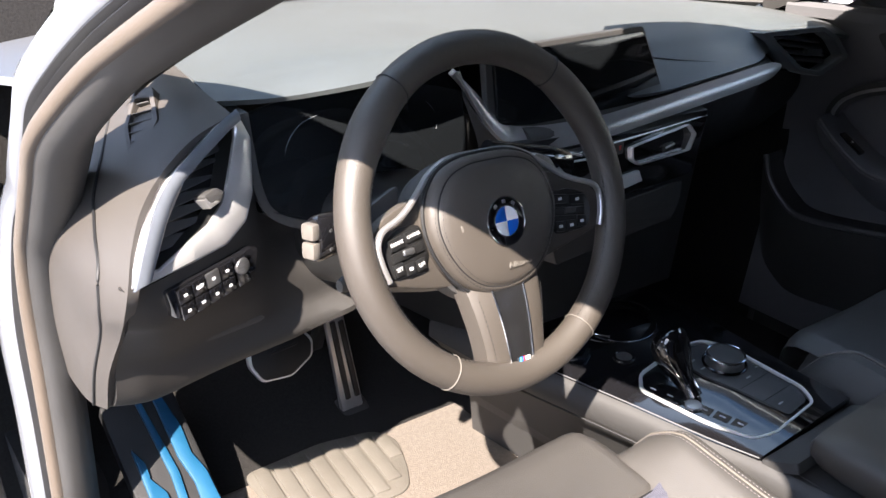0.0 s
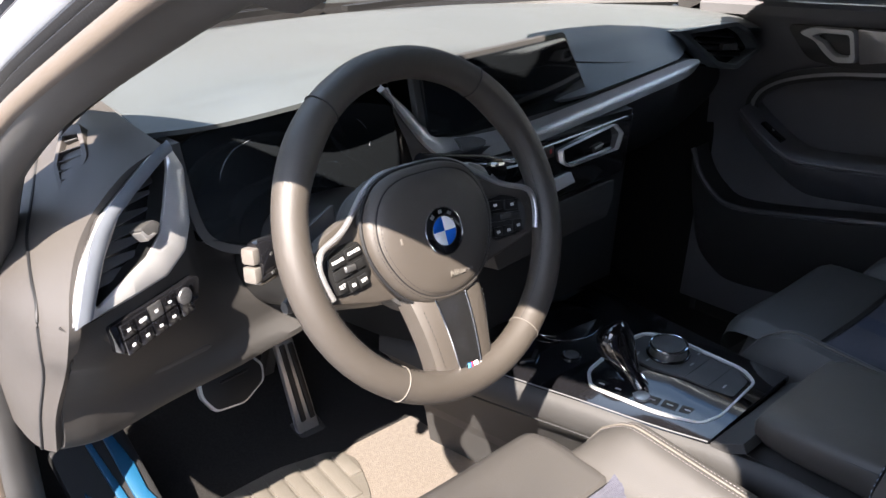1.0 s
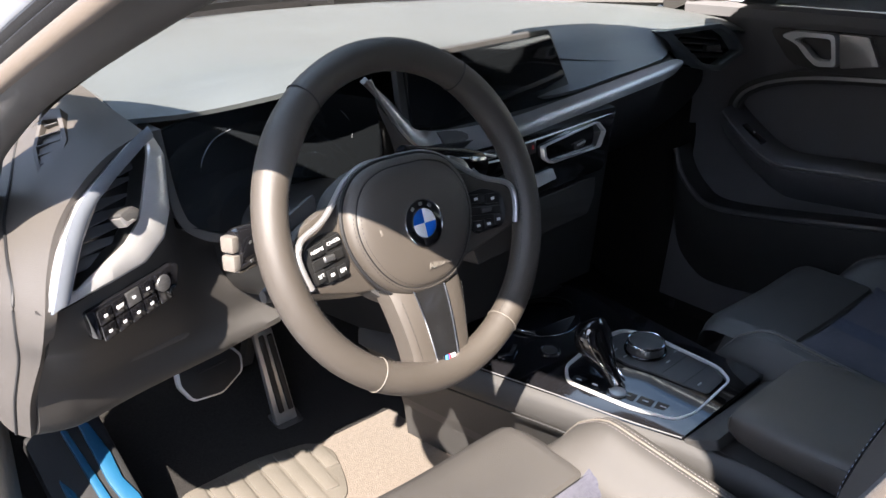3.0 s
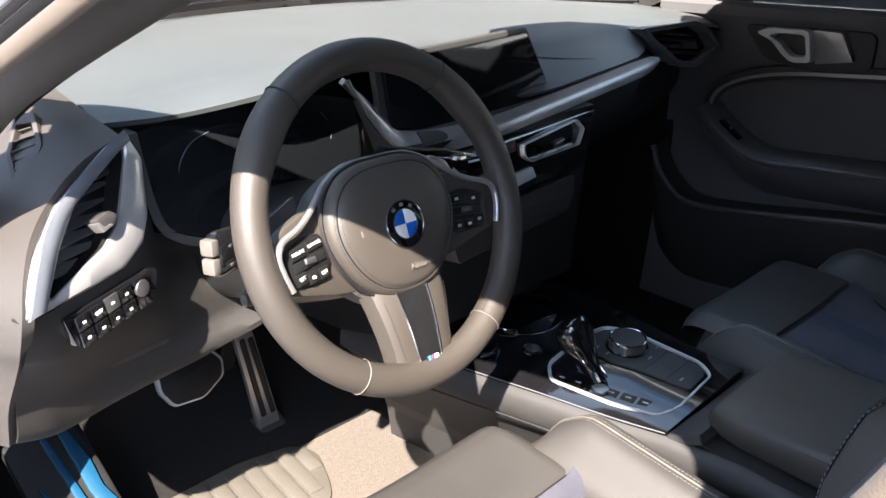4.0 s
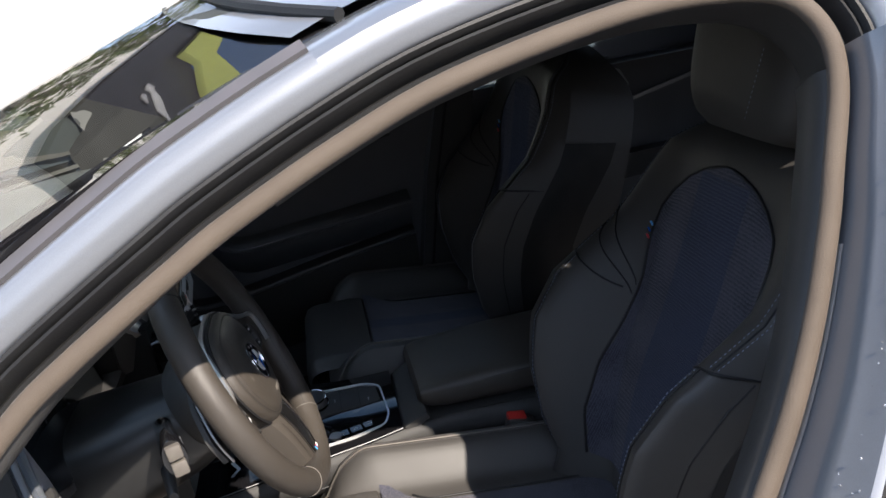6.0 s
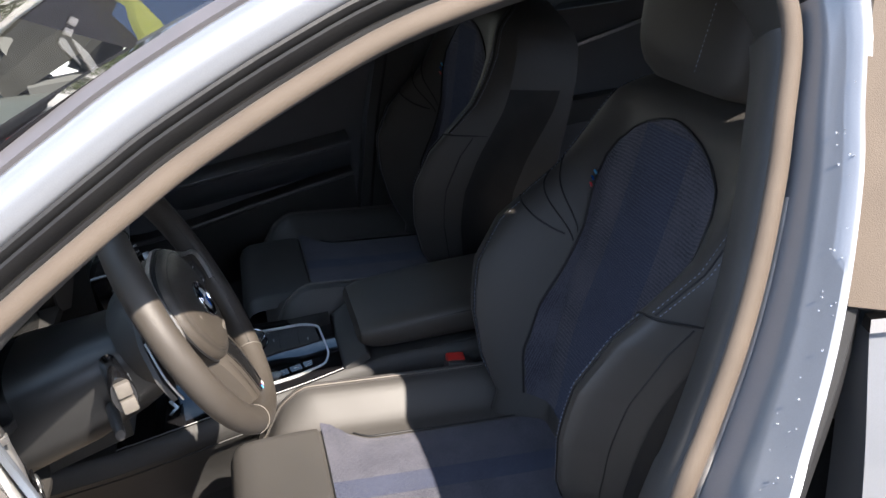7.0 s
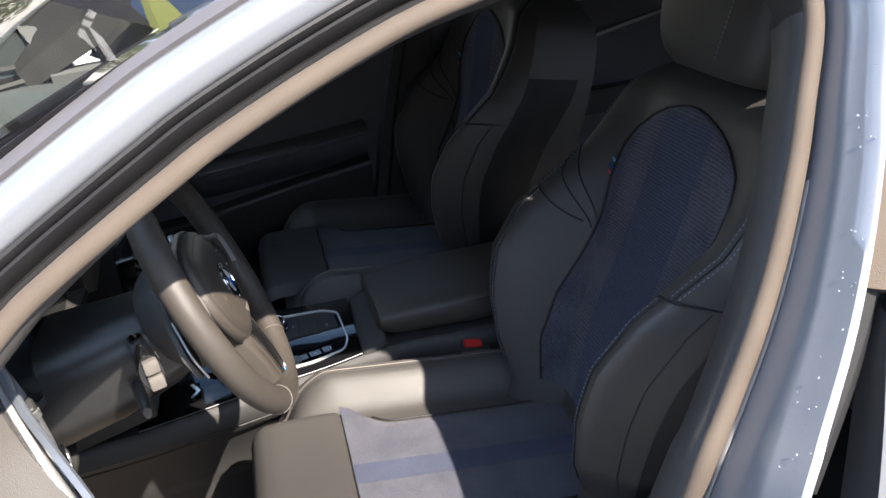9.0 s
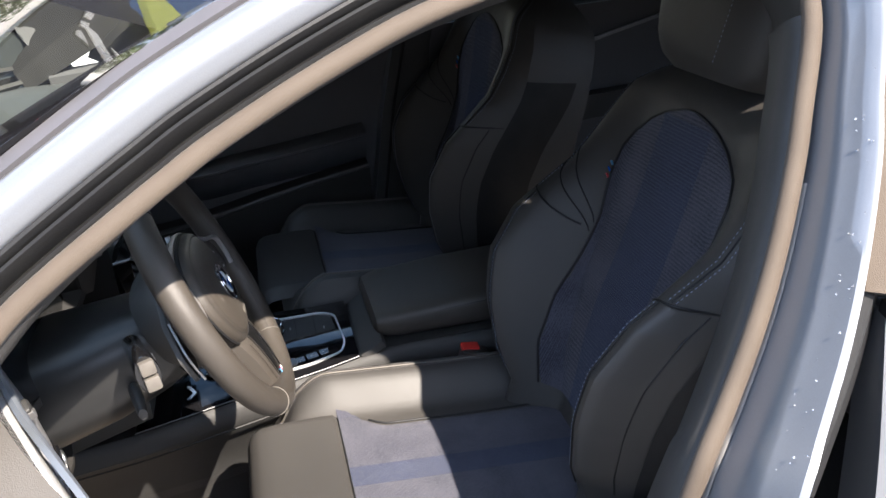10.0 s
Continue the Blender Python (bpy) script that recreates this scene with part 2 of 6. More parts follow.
def tube(pts, r, n=8, up=(0.13, 0.21, 0.97)):
    pr = [(r * math.cos(2 * math.pi * k / n), r * math.sin(2 * math.pi * k / n)) for k in range(n)]
    return sweep(pts, pr, up)


def rounded(outline, r, n=4):
    """A closed 2D outline with its corners rounded."""
    out, m = [], len(outline)
    for i in range(m):
        p, a, b = Vector(outline[i]), Vector(outline[i - 1]), Vector(outline[(i + 1) % m])
        rr = min(r, (a - p).length * 0.45, (b - p).length * 0.45)
        s, e = p + (a - p).normalized() * rr, p + (b - p).normalized() * rr
        for k in range(n + 1):
            t = k / n
            out.append((1 - t) ** 2 * s + 2 * t * (1 - t) * p + t * t * e)
    return out


def slab(outline, depth, m=None, bevel=0.002, r=0.0, back=None):
    """A plate from a 2D outline, its face at z = depth with a bevelled rim, placed by m."""
    pts = rounded(outline, r) if r else [Vector(p) for p in outline]
    c = sum(pts, Vector((0, 0))) / len(pts)

    def ring(inset, z):
        n = len(pts)
        out = []
        for i, p in enumerate(pts):
            a, b = pts[i - 1], pts[(i + 1) % n]
            t = (b - a).normalized()
            nrm = Vector((-t.y, t.x))
            if nrm.dot(c - p) < 0:
                nrm = -nrm
            out.append(Vector((*(p + nrm * inset), z)))
        return out
    rings = [ring(0, 0), ring(0, depth - bevel), ring(bevel * 0.3, depth - bevel * 0.3), ring(bevel, depth)]
    bm = loft(rings)
    if m is not None:
        bmesh.ops.transform(bm, matrix=m, verts=bm.verts)
    return bm


def box(sx, sy, sz, m=None, bevel=0.003, seg=2):
    bm = bmesh.new()
    bmesh.ops.create_cube(bm, size=1)
    for v in bm.verts:
        v.co = Vector((v.co.x * sx, v.co.y * sy, v.co.z * sz))
    if bevel:
        bmesh.ops.bevel(bm, geom=bm.edges[:], offset=min(bevel, 0.45 * min(sx, sy, sz)), segments=seg, profile=0.6, affect="EDGES")
    if m is not None:
        bmesh.ops.transform(bm, matrix=m, verts=bm.verts)
    return bm


def disc(r, h, m=None, n=40, bevel=0.002, r2=None):
    r2 = r if r2 is None else r2
    prof = [(r, 0), (r2, h - bevel), (r2 - bevel * 0.3, h - bevel * 0.3), (r2 - bevel, h)]
    rings = [[Vector((a * math.cos(2 * math.pi * k / n), a * math.sin(2 * math.pi * k / n), z)) for k in range(n)] for a, z in prof]
    bm = loft(rings)
    if m is not None:
        bmesh.ops.transform(bm, matrix=m, verts=bm.verts)
    return bm


def ring_bm(R, r, m=None, n=64, k=10):
    rings = []
    for i in range(n):
        a = 2 * math.pi * i / n
        rings.append([Vector(((R + r * math.cos(2 * math.pi * j / k)) * math.cos(a), (R + r * math.cos(2 * math.pi * j / k)) * math.sin(a), r * math.sin(2 * math.pi * j / k))) for j in range(k)])
    rings.append(rings[0])
    bm = grid_bm(rings, close_u=True)
    bmesh.ops.remove_doubles(bm, verts=bm.verts, dist=1e-6)
    if m is not None:
        bmesh.ops.transform(bm, matrix=m, verts=bm.verts)
    return bm


def stitches(pts, step, length, r, offset=(0, 0, 0)):
    """A row of short threads along a line."""
    pts = [Vector(p) + Vector(offset) for p in pts]
    out, d = [], 0.0
    nxt = step * 0.5
    for a, b in zip(pts, pts[1:]):
        L = (b - a).length
        while nxt <= d + L and L > 0:
            p, t = a + (b - a) * ((nxt - d) / L), (b - a).normalized()
            out.append((p - t * length / 2, p + t * length / 2))
            nxt += step
        d += L
    verts, faces = [], []
    for s, e in out:
        t = (e - s).normalized()
        u = t.cross(Vector((0.3, 0.2, 0.9))).normalized() * r
        w = t.cross(u).normalized() * r
        i = len(verts)
        verts += [s, s + (e - s) * 0.5 + u, s + (e - s) * 0.5 + w, s + (e - s) * 0.5 - u, s + (e - s) * 0.5 - w, e]
        faces += [(i, i + 1, i + 2), (i, i + 2, i + 3), (i, i + 3, i + 4), (i, i + 4, i + 1), (i + 5, i + 2, i + 1), (i + 5, i + 3, i + 2), (i + 5, i + 4, i + 3), (i + 5, i + 1, i + 4)]
    me = bpy.data.meshes.new("tmp")
    me.from_pydata(verts, [], faces)
    bm = bmesh.new()
    bm.from_mesh(me)
    bpy.data.meshes.remove(me)
    return bm


def basis(origin, xdir, zdir):
    """The pose whose x runs along xdir and whose z, the face's normal, along zdir."""
    z = Vector(zdir).normalized()
    x = (Vector(xdir) - z * Vector(xdir).dot(z)).normalized()
    m = Matrix((x, z.cross(x), z)).transposed().to_4x4()
    return Matrix.Translation(origin) @ m


def plate(pts, normal, front, back, bevel=0.0015, r=0.0):
    """A plate through 3D corner points: its face stands front metres off them along the normal, its back reaches back metres behind."""
    pts = [Vector(p) for p in pts]
    m = basis(pts[0], pts[1] - pts[0], normal)
    inv = m.inverted()
    loc = [(inv @ p).to_2d() for p in pts]
    return slab(loc, front + back, m @ Matrix.Translation((0, 0, -back)), bevel, r)


def bezel(outer, inner, normal, height, drop=0.004, r=0.004, inner_drop=None):
    """A raised frame between two closed outlines of 3D points that start at like corners."""
    normal = Vector(normal).normalized()
    m = basis(outer[0], Vector(outer[1]) - Vector(outer[0]), normal)
    inv = m.inverted()
    ro = [m @ Vector((p.x, p.y, 0)) for p in rounded([(inv @ Vector(q)).to_2d() for q in outer], r)]
    ri = [m @ Vector((p.x, p.y, 0)) for p in rounded([(inv @ Vector(q)).to_2d() for q in inner], r * 0.8)]
    idr = drop if inner_drop is None else inner_drop
    rings = []
    for f, h in ((0, -drop), (0, height * 0.6), (0.12, height), (0.85, height), (1, height * 0.6), (1, -idr)):
        rings.append([a.lerp(b, f) + normal * h for a, b in zip(ro, ri)])
    return grid_bm(rings, close_u=True)


def lettering(body, size, m, mat, parent, name="lettering", extrude=0.0003, align="CENTER"):
    """Raised letters in the built-in font, as a mesh part."""
    cu = bpy.data.curves.new(name, "FONT")
    cu.body, cu.size, cu.extrude, cu.align_x, cu.align_y = body, size, extrude, align, "CENTER"
    tmp = new("tmp_text", cu)
    dg = bpy.context.evaluated_depsgraph_get()
    me = bpy.data.meshes.new_from_object(tmp.evaluated_get(dg))
    bpy.data.objects.remove(tmp)
    me.name = name
    me.transform(m)
    me.materials.clear()
    me.materials.append(mat)
    ob = new(name, me)
    ob.parent = parent
    return ob

# ---- the car's body round the driver's door opening ----
OPEN_LINE = [(.360, .42), (.358, .62), (.362, .755), (.342, .835), (.304, .888), (.256, .948), (.215, .995), (.175, 1.035), (.135, 1.070), (.101, 1.092), (.054, 1.119), (.007, 1.145), (-.041, 1.170), (-.140, 1.212), (-.242, 1.246), (-.396, 1.274),
             (-.490, 1.276), (-.545, 1.264), (-.572, 1.232), (-.572, 1.190), (-.548, 1.125), (-.530, 1.080), (-.497, 1.013), (-.462, .955), (-.420, .897), (-.387, .854), (-.352, .75), (-.335, .6), (-.325, .42)]
OUT = Vector((-0.857, 0, 0.514))


def flank_x(z):
    """Half width of the door opening at height z (tumblehome)."""
    return -(0.775 - 0.45 * (max(z, 0.84) - 0.95))


OPEN_PTS = crom([(max(flank_x(z), -.750) if y > -.1 else flank_x(z), y, z) for y, z in OPEN_LINE], 5)


def round_opening(i0, i1, section, extra=0.0):
    """Rows of points round the opening: section lists (away from the opening, outwards) in metres."""
    rows = []
    n = len(OPEN_PTS)
    for i in range(i0, i1 + 1):
        p = OPEN_PTS[i]
        t = (OPEN_PTS[min(i + 1, n - 1)] - OPEN_PTS[max(i - 1, 0)]).normalized()
        m = OUT.cross(t).normalized()
        if m.dot(p - Vector((p.x, -0.2, 0.9))) < 0:
            m = -m
        o = t.cross(m).normalized()
        if o.dot(OUT) < 0:
            o = -o
        rows.append([p + m * a + o * b for a, b in section])
    return rows


LAST = len(OPEN_PTS) - 1
body = thing("car_body", "grey-blue metallic hatchback body with the driver's door open", "car", (0, 0, 0))
arc = [(-0.0095 * math.cos(math.pi * k / 8), -0.004 + 0.008 * math.sin(math.pi * k / 8)) for k in range(9)]
part("door_seal", grid_bm(round_opening(0, LAST, [(-0.008, -0.008)] + arc + [(0.010, -0.022)])), SEAL, body, "thick flocked rubber door seal")
part("seal_lip", grid_bm(round_opening(0, 94, [(0.0105, -0.020), (0.012, -0.010), (0.015, -0.008), (0.018, -0.016), (0.020, -0.018), (0.022, -0.006), (0.026, 0.001), (0.029, 0.0), (0.030, -0.008), (0.031, 0.0), (0.034, 0.005), (0.037, 0.005), (0.039, -0.004)])), RUBBER, body)
deep_rows = round_opening(0, 62, [(-0.008, -0.008), (-0.012, -0.013), (-0.013, -0.022), (-0.006, -0.040), (0.014, -0.054), (0.05, -0.058)])
slim_rows = round_opening(0, 62, [(-0.008, -0.008), (-0.002, -0.018), (0.004, -0.036), (0.008, -0.054), (0.014, -0.062), (0.04, -0.066)])
part("pillar_trim", grid_bm([[a.lerp(b, min(max((k - 38) / 22, 0), 1)) for a, b in zip(ra, rb)] for k, (ra, rb) in enumerate(zip(deep_rows, slim_rows))]), HARD, body)
part("rail_trim", grid_bm(round_opening(62, 96, [(-0.008, -0.008), (-0.002, -0.018), (0.004, -0.04), (0.008, -0.07), (0.016, -0.09), (0.04, -0.10)])), HARD, body)
part("b_pillar_trim", grid_bm(round_opening(94, LAST, [(-0.008, -0.008), (-0.012, -0.014), (-0.012, -0.030), (-0.004, -0.070), (0.020, -0.105), (0.06, -0.125), (0.10, -0.13)])), HARD, body, "dark inner pillar trim")
A0, A1, B1 = 30, 66, LAST
part("a_pillar", grid_bm(round_opening(0, A1, [(0.037, -0.03), (0.038, 0.003), (0.040, 0.008), (0.046, 0.013), (0.053, 0.017), (0.064, 0.018), (0.073, 0.014), (0.077, 0.009), (0.079, -0.02)])), PAINT, body)
part("roof_rail", grid_bm(round_opening(A1, 96, [(0.037, -0.03), (0.038, 0.003), (0.040, 0.008), (0.046, 0.013), (0.053, 0.017), (0.064, 0.018), (0.077, 0.009), (0.090, -0.008), (0.104, -0.028), (0.120, -0.07), (0.135, -0.12)])), PAINT, body)
top_rows = round_opening(92, B1, [(0.010, -0.03), (0.0125, -0.012), (0.014, -0.004), (0.0150, 0.004), (0.0158, 0.012), (0.017, 0.019), (0.019, 0.022), (0.0245, 0.034), (0.030, 0.046), (0.0325, 0.0475), (0.035, 0.0485), (0.039, 0.043), (0.042, -0.03)])
low_rows = round_opening(92, B1, [(0.011, -0.05), (0.0135, -0.015), (0.015, 0.000), (0.017, 0.020), (0.019, 0.040), (0.021, 0.060), (0.023, 0.064), (0.0295, 0.079), (0.036, 0.094), (0.0392, 0.0955), (0.0425, 0.0965), (0.048, 0.088), (0.052, -0.03)])
part("b_pillar", grid_bm([[a.lerp(b, min(max((k - 2) / 33, 0), 1)) for a, b in zip(ra, rb)] for k, (ra, rb) in enumerate(zip(top_rows, low_rows))]), PAINT, body)
WATER = material("water_drop", (0.8, 0.82, 0.85), 0.05, spec=0.6)
WATER.node_tree.nodes["Principled BSDF"].inputs["Transmission Weight"].default_value = 0.8
WATER.node_tree.nodes["Principled BSDF"].inputs["IOR"].default_value = 1.33
drop_rng = random.Random(5)
drops = bmesh.new()
face_rows = [[a.lerp(b, min(max((k + 6 - 2) / 33, 0), 1)) for a, b in zip(ra, rb)] for k, (ra, rb) in enumerate(zip(round_opening(98, B1 - 14, [(m, .0226 + (m - .019) * 2.18) for m in (.022, .0245, .026, .028, .0295)]), round_opening(98, B1 - 14, [(m, .0646 + (m - .023) * 2.31) for m in (.026, .0285, .031, .033, .035)])))]
for k in range(60):
    q = drop_rng.choice(face_rows)[drop_rng.randrange(5)] + Vector((0, drop_rng.uniform(-.006, .006), drop_rng.uniform(-.006, .006)))
    r = drop_rng.uniform(.0005, .0012)
    bmesh.ops.create_icosphere(drops, subdivisions=1, radius=r, matrix=Matrix.Translation(q))
tagged(part("water_drops", drops, WATER, body, "small water drops on the pillar"), kind="stuff")
part("seal_edge", grid_bm(round_opening(106, B1, [(0.0105, -0.014), (0.0115, -0.003), (0.013, -0.001), (0.0145, -0.003), (0.0155, -0.014)])), material("pale_pillar_edge", (0.20, 0.19, 0.18), 0.6, color2=(0.24, 0.23, 0.215), scale=30), body)
# wide black strip that stands for the jamb's paint in shade
part("rear_door_seal", grid_bm(round_opening(92, B1, [(0.043, -0.02), (0.048, 0.012), (0.062, 0.016), (0.090, 0.010), (0.12, -0.03)])), RUBBER, body)
SEALGREY = material("grey_windscreen_seal", (0.06, 0.058, 0.062), 0.5, color2=(0.075, 0.07, 0.075), scale=20)
part("windscreen_seal", grid_bm(round_opening(A0 + 8, A1, [(0.075, 0.007), (0.079, 0.013), (0.091, 0.007), (0.094, -0.012)])), SEALGREY, body)

FRIT = material("black_glass_border", (0.012, 0.011, 0.014), 0.25, color2=(0.016, 0.015, 0.018), scale=30)
part("glass_border", grid_bm(round_opening(36, A1, [(0.090, -0.006), (0.100, -0.020), (0.116, -0.045)])), FRIT, body)
part("inner_pillar_cover", grid_bm(round_opening(36, A1, [(0.012, -0.056), (0.026, -0.064), (0.055, -0.068), (0.082, -0.060), (0.096, -0.042), (0.090, -0.020)])), HARD, body, "dark inner cover of the windscreen pillar")
part("far_pillar_cover", grid_bm([[(-q.x, q.y, q.z) for q in row] for row in round_opening(36, A1, [(0.040, -0.045), (0.055, -0.062), (0.080, -0.074), (0.100, -0.074), (0.112, -0.060), (0.106, -0.012)])]), HARD, body)

# glazing and skin
WS = [[(-.690, .40, 1.040), (-.475, .64, 1.03), (0, .78, 1.02), (.475, .64, 1.03), (.690, .40, 1.040)],
      [(-.670, .135, 1.185), (-.43, .32, 1.205), (0, .41, 1.21), (.43, .32, 1.205), (.670, .135, 1.185)],
      [(-.580, -.165, 1.302), (-.355, -.035, 1.343), (0, -.01, 1.360), (.355, -.035, 1.343), (.580, -.165, 1.302)]]
ws = part("windscreen", patch(WS, 6, 8), GLASS, body, "clear laminated windscreen mirroring trees and sky")
ws.visible_shadow = False
ws_cols = [crom(r, 8) for r in WS]
def on_glass(lo, mid, hi, s, drop):
    return lo * ((s - 1) * (s - 2) / 2) + mid * (s * (2 - s)) + hi * (s * (s - 1) / 2) - Vector((0, 0, drop))


edge_line = [on_glass(*(c[0] for c in ws_cols), s, .002) for s in np.linspace(-.1, 2.05, 130)]
bridge = []
for row in round_opening(A0 + 4, A1, [(0.090, 0.004)]):
    g = min(edge_line, key=lambda q: (q - row[0]).length)
    bridge.append([row[0], row[0].lerp(g, .5) + OUT * .004, g + Vector((.012, .012, 0))])
part("windscreen_edge_trim", grid_bm(bridge), GLOSS, body, "gloss black trim between the pillar and the windscreen")
for cols in (ws_cols, [c[::-1] for c in ws_cols]):
    part("side_band", grid_bm([[on_glass(*(c[0].lerp(c[1], f) for c in cols), s, .004) for f in (0, .35, .7)] for s in np.linspace(-.02, 1.9, 28)]), FRIT, body, "black border along the windscreen's side")
# top border; both ends are made deeper to shade wheel, trim and far door
band = []
for lo, mid, hi in zip(*ws_cols):
    depth = .12 + .40 / (1 + (abs(hi.x) / .17) ** 6) + .35 * min(max((hi.x - .22) / .12, 0), 1) + .34 * min(max((-.34 - hi.x) / .08, 0), 1)
    line = []
    for k in range(7):
        s = 2 - depth * k / 6
        line.append(on_glass(lo, mid, hi, s, .006))
    band.append(line)
part("shade_band", grid_bm(band), FRIT, body, "black border and sensor patch at the windscreen's top, its ends deepened to block sun")
part("windscreen_header", grid_bm([[line[0] + Vector((0, .004, .002)), line[0] + Vector((0, -.03, -.006)), line[0] + Vector((0, -.08, -.014)), line[0] + Vector((0, -.16, -.02))] for line in band]), LINER, body)
roof_rows = []
for k, row in enumerate(round_opening(A1, 80, [(0.113, -0.028)])):
    p = row[0]
    bulge = .150 * max(0, 1 - k / 8)
    roof_rows.append([(p.x * f, p.y + bulge * (1 - f ** 4), p.z + .052 * (1 - f * f)) for f in np.linspace(1, -1, 25)])
p = roof_rows[-1][0]
for y, hw, z, crown in ((-.80, .56, 1.340, .052), (-1.1, .57, 1.337, .052), (-1.5, .57, 1.32, .05), (-1.85, .55, 1.28, .045), (-2.12, .52, 1.23, .04)):
    roof_rows.append([(-hw * f, y, z + crown * (1 - f * f)) for f in np.linspace(1, -1, 25)])
part("roof", grid_bm(roof_rows), PAINT, body)
for nm, i0, i1, sec in (("far_roof_rail", A1, 96, [(0.010, -0.03), (0.040, -0.006), (0.054, 0.003), (0.084, -0.003), (0.100, -0.014), (0.113, -0.028)]), ("far_a_pillar", 30, A1, [(0.036, -0.03), (0.050, -0.004), (0.070, 0.005), (0.100, -0.004), (0.106, -0.03)])):
    part(nm, grid_bm([[(-q.x, q.y, q.z) for q in row] for row in round_opening(i0, i1, sec)]), PAINT, body)
part("windscreen_header_seal", tube([(-.575 * f, -.162 + .152 * (1 - f ** 4), 1.307 + .056 * (1 - f * f)) for f in np.linspace(1, -1, 25)], .007, 8), RUBBER, body)
part("headliner", patch([[(-.53, -.185, 1.280), (0, -.06, 1.335), (.53, -.185, 1.280)], [(-.52, -.6, 1.310), (0, -.6, 1.37), (.52, -.6, 1.310)],
                         [(-.53, -1.3, 1.305), (0, -1.3, 1.36), (.53, -1.3, 1.305)], [(-.50, -2.05, 1.22), (0, -2.1, 1.25), (.50, -2.05, 1.22)]], 5, 5), LINER, body)
for x0, x1 in ((-.50, .02), (.02, .48)):
    part("wiper_arm", sweep(crom([(x0, .70 - abs(x0) * .22, 1.03), ((x0 + x1) / 2, .765 - abs(x0 + x1) * .1, 1.03), (x1, .77 - abs(x1) * .22, 1.03)], 6), [(.008, -.005), (.008, .005), (-.008, .005), (-.008, -.005)]), RUBBER, body, "black wiper arm")
mirror = thing("rear_view_mirror", "black rear-view mirror behind the windscreen", "mirror", (0, -.02, 1.27))
part("housing", box(.24, .035, .065, pose(0, -.02, -.02, 12), .014, 4), HARD, mirror)
part("glass", box(.225, .003, .052, pose(0, -.040, -.022, 12), .001, 1), CHROME, mirror, "mirror glass")
part("stem", tube([(0, 0, 0), (0, .03, .03), (0, .05, .055)], .012, 10), HARD, mirror)
part("bonnet", patch([[(-.62, .56, .985), (-.40, .78, .99), (0, .90, .985), (.40, .78, .99), (.62, .56, .985)],
                      [(-.72, 1.0, .93), (-.40, 1.05, .985), (0, 1.10, .99), (.40, 1.05, .985), (.72, 1.0, .93)],
                      [(-.70, 1.5, .82), (-.36, 1.58, .88), (0, 1.62, .89), (.36, 1.58, .88), (.70, 1.5, .82)]], 6, 6, thick=-0.01), PAINT, body)
part("cowl", patch([[(-.66, .42, 1.03), (-.45, .65, 1.015), (0, .77, 1.005), (.45, .65, 1.015), (.66, .42, 1.03)],
                    [(-.66, .50, .98), (-.43, .74, .975), (0, .86, .97), (.43, .74, .975), (.66, .50, .98)]], 6, 3, thick=-0.01), HARD, body)
for side in (-1, 1):
    part("front_wing", patch([[(side * .78, .45, .92), (side * .80, .7, .90), (side * .78, 1.1, .86), (side * .70, 1.6, .80)],
                              [(side * .84, .45, .70), (side * .87, .7, .70), (side * .87, 1.1, .68), (side * .80, 1.65, .62)],
                              [(side * .83, .45, .32), (side * .86, .7, .32), (side * .86, 1.1, .32), (side * .78, 1.68, .32)]], 5, 5, thick=0.01), PAINT, body)
    part("wing_top", patch([[(side * .62, .55, .985), (side * .72, 1.0, .93), (side * .70, 1.5, .82)],
                            [(side * .70, .36, 1.00), (side * .78, .95, .90), (side * .72, 1.56, .80)]], 5, 3, thick=0.01), PAINT, body)
    part("sill", box(.09, 1.5, .12, pose(side * .80, -.45, .36), .02), PAINT, body)
    part("tail_side", patch([[(side * .80, -1.5, .93), (side * .74, -2.3, .95)], [(side * .88, -1.5, .70), (side * .78, -2.4, .72)], [(side * .85, -1.5, .32), (side * .76, -2.4, .35)]], 4, 4, thick=0.01), PAINT, body)
    part("quarter_window", patch([[(side * .60, -1.45, 1.30), (side * .57, -2.1, 1.22)], [(side * .79, -1.45, .95), (side * .73, -2.3, .96)]], 4, 4, thick=0.006), GLOSS, body)
part("tailgate", patch([[(-.52, -2.12, 1.24), (0, -2.2, 1.28), (.52, -2.12, 1.24)], [(-.73, -2.35, .95), (0, -2.45, .96), (.73, -2.35, .95)], [(-.77, -2.42, .4), (0, -2.5, .4), (.77, -2.42, .4)]], 5, 5, thick=0.01), PAINT, body)
part("front_bumper", patch([[(-.70, 1.52, .80), (0, 1.64, .86), (.70, 1.52, .80)], [(-.78, 1.66, .55), (0, 1.78, .55), (.78, 1.66, .55)], [(-.76, 1.64, .25), (0, 1.76, .25), (.76, 1.64, .25)]], 6, 5, thick=0.01), PAINT, body)
for k, (x, y) in enumerate(((-.76, 1.05), (.76, 1.05), (-.76, -1.62), (.76, -1.62))):
    w = thing("road_wheel", "black tyre on a dark alloy wheel standing on the pavement", "wheel", (x, y, .31), "road wheels")
    part("tyre", ring_bm(.245, .075, pose(0, 0, 0, 0, 90, 0), 40, 12), RUBBER, w)
    part("rim", disc(.22, .10, pose(-.05, 0, 0, 0, 90, 0), 32, .01), BRUSHED, w)

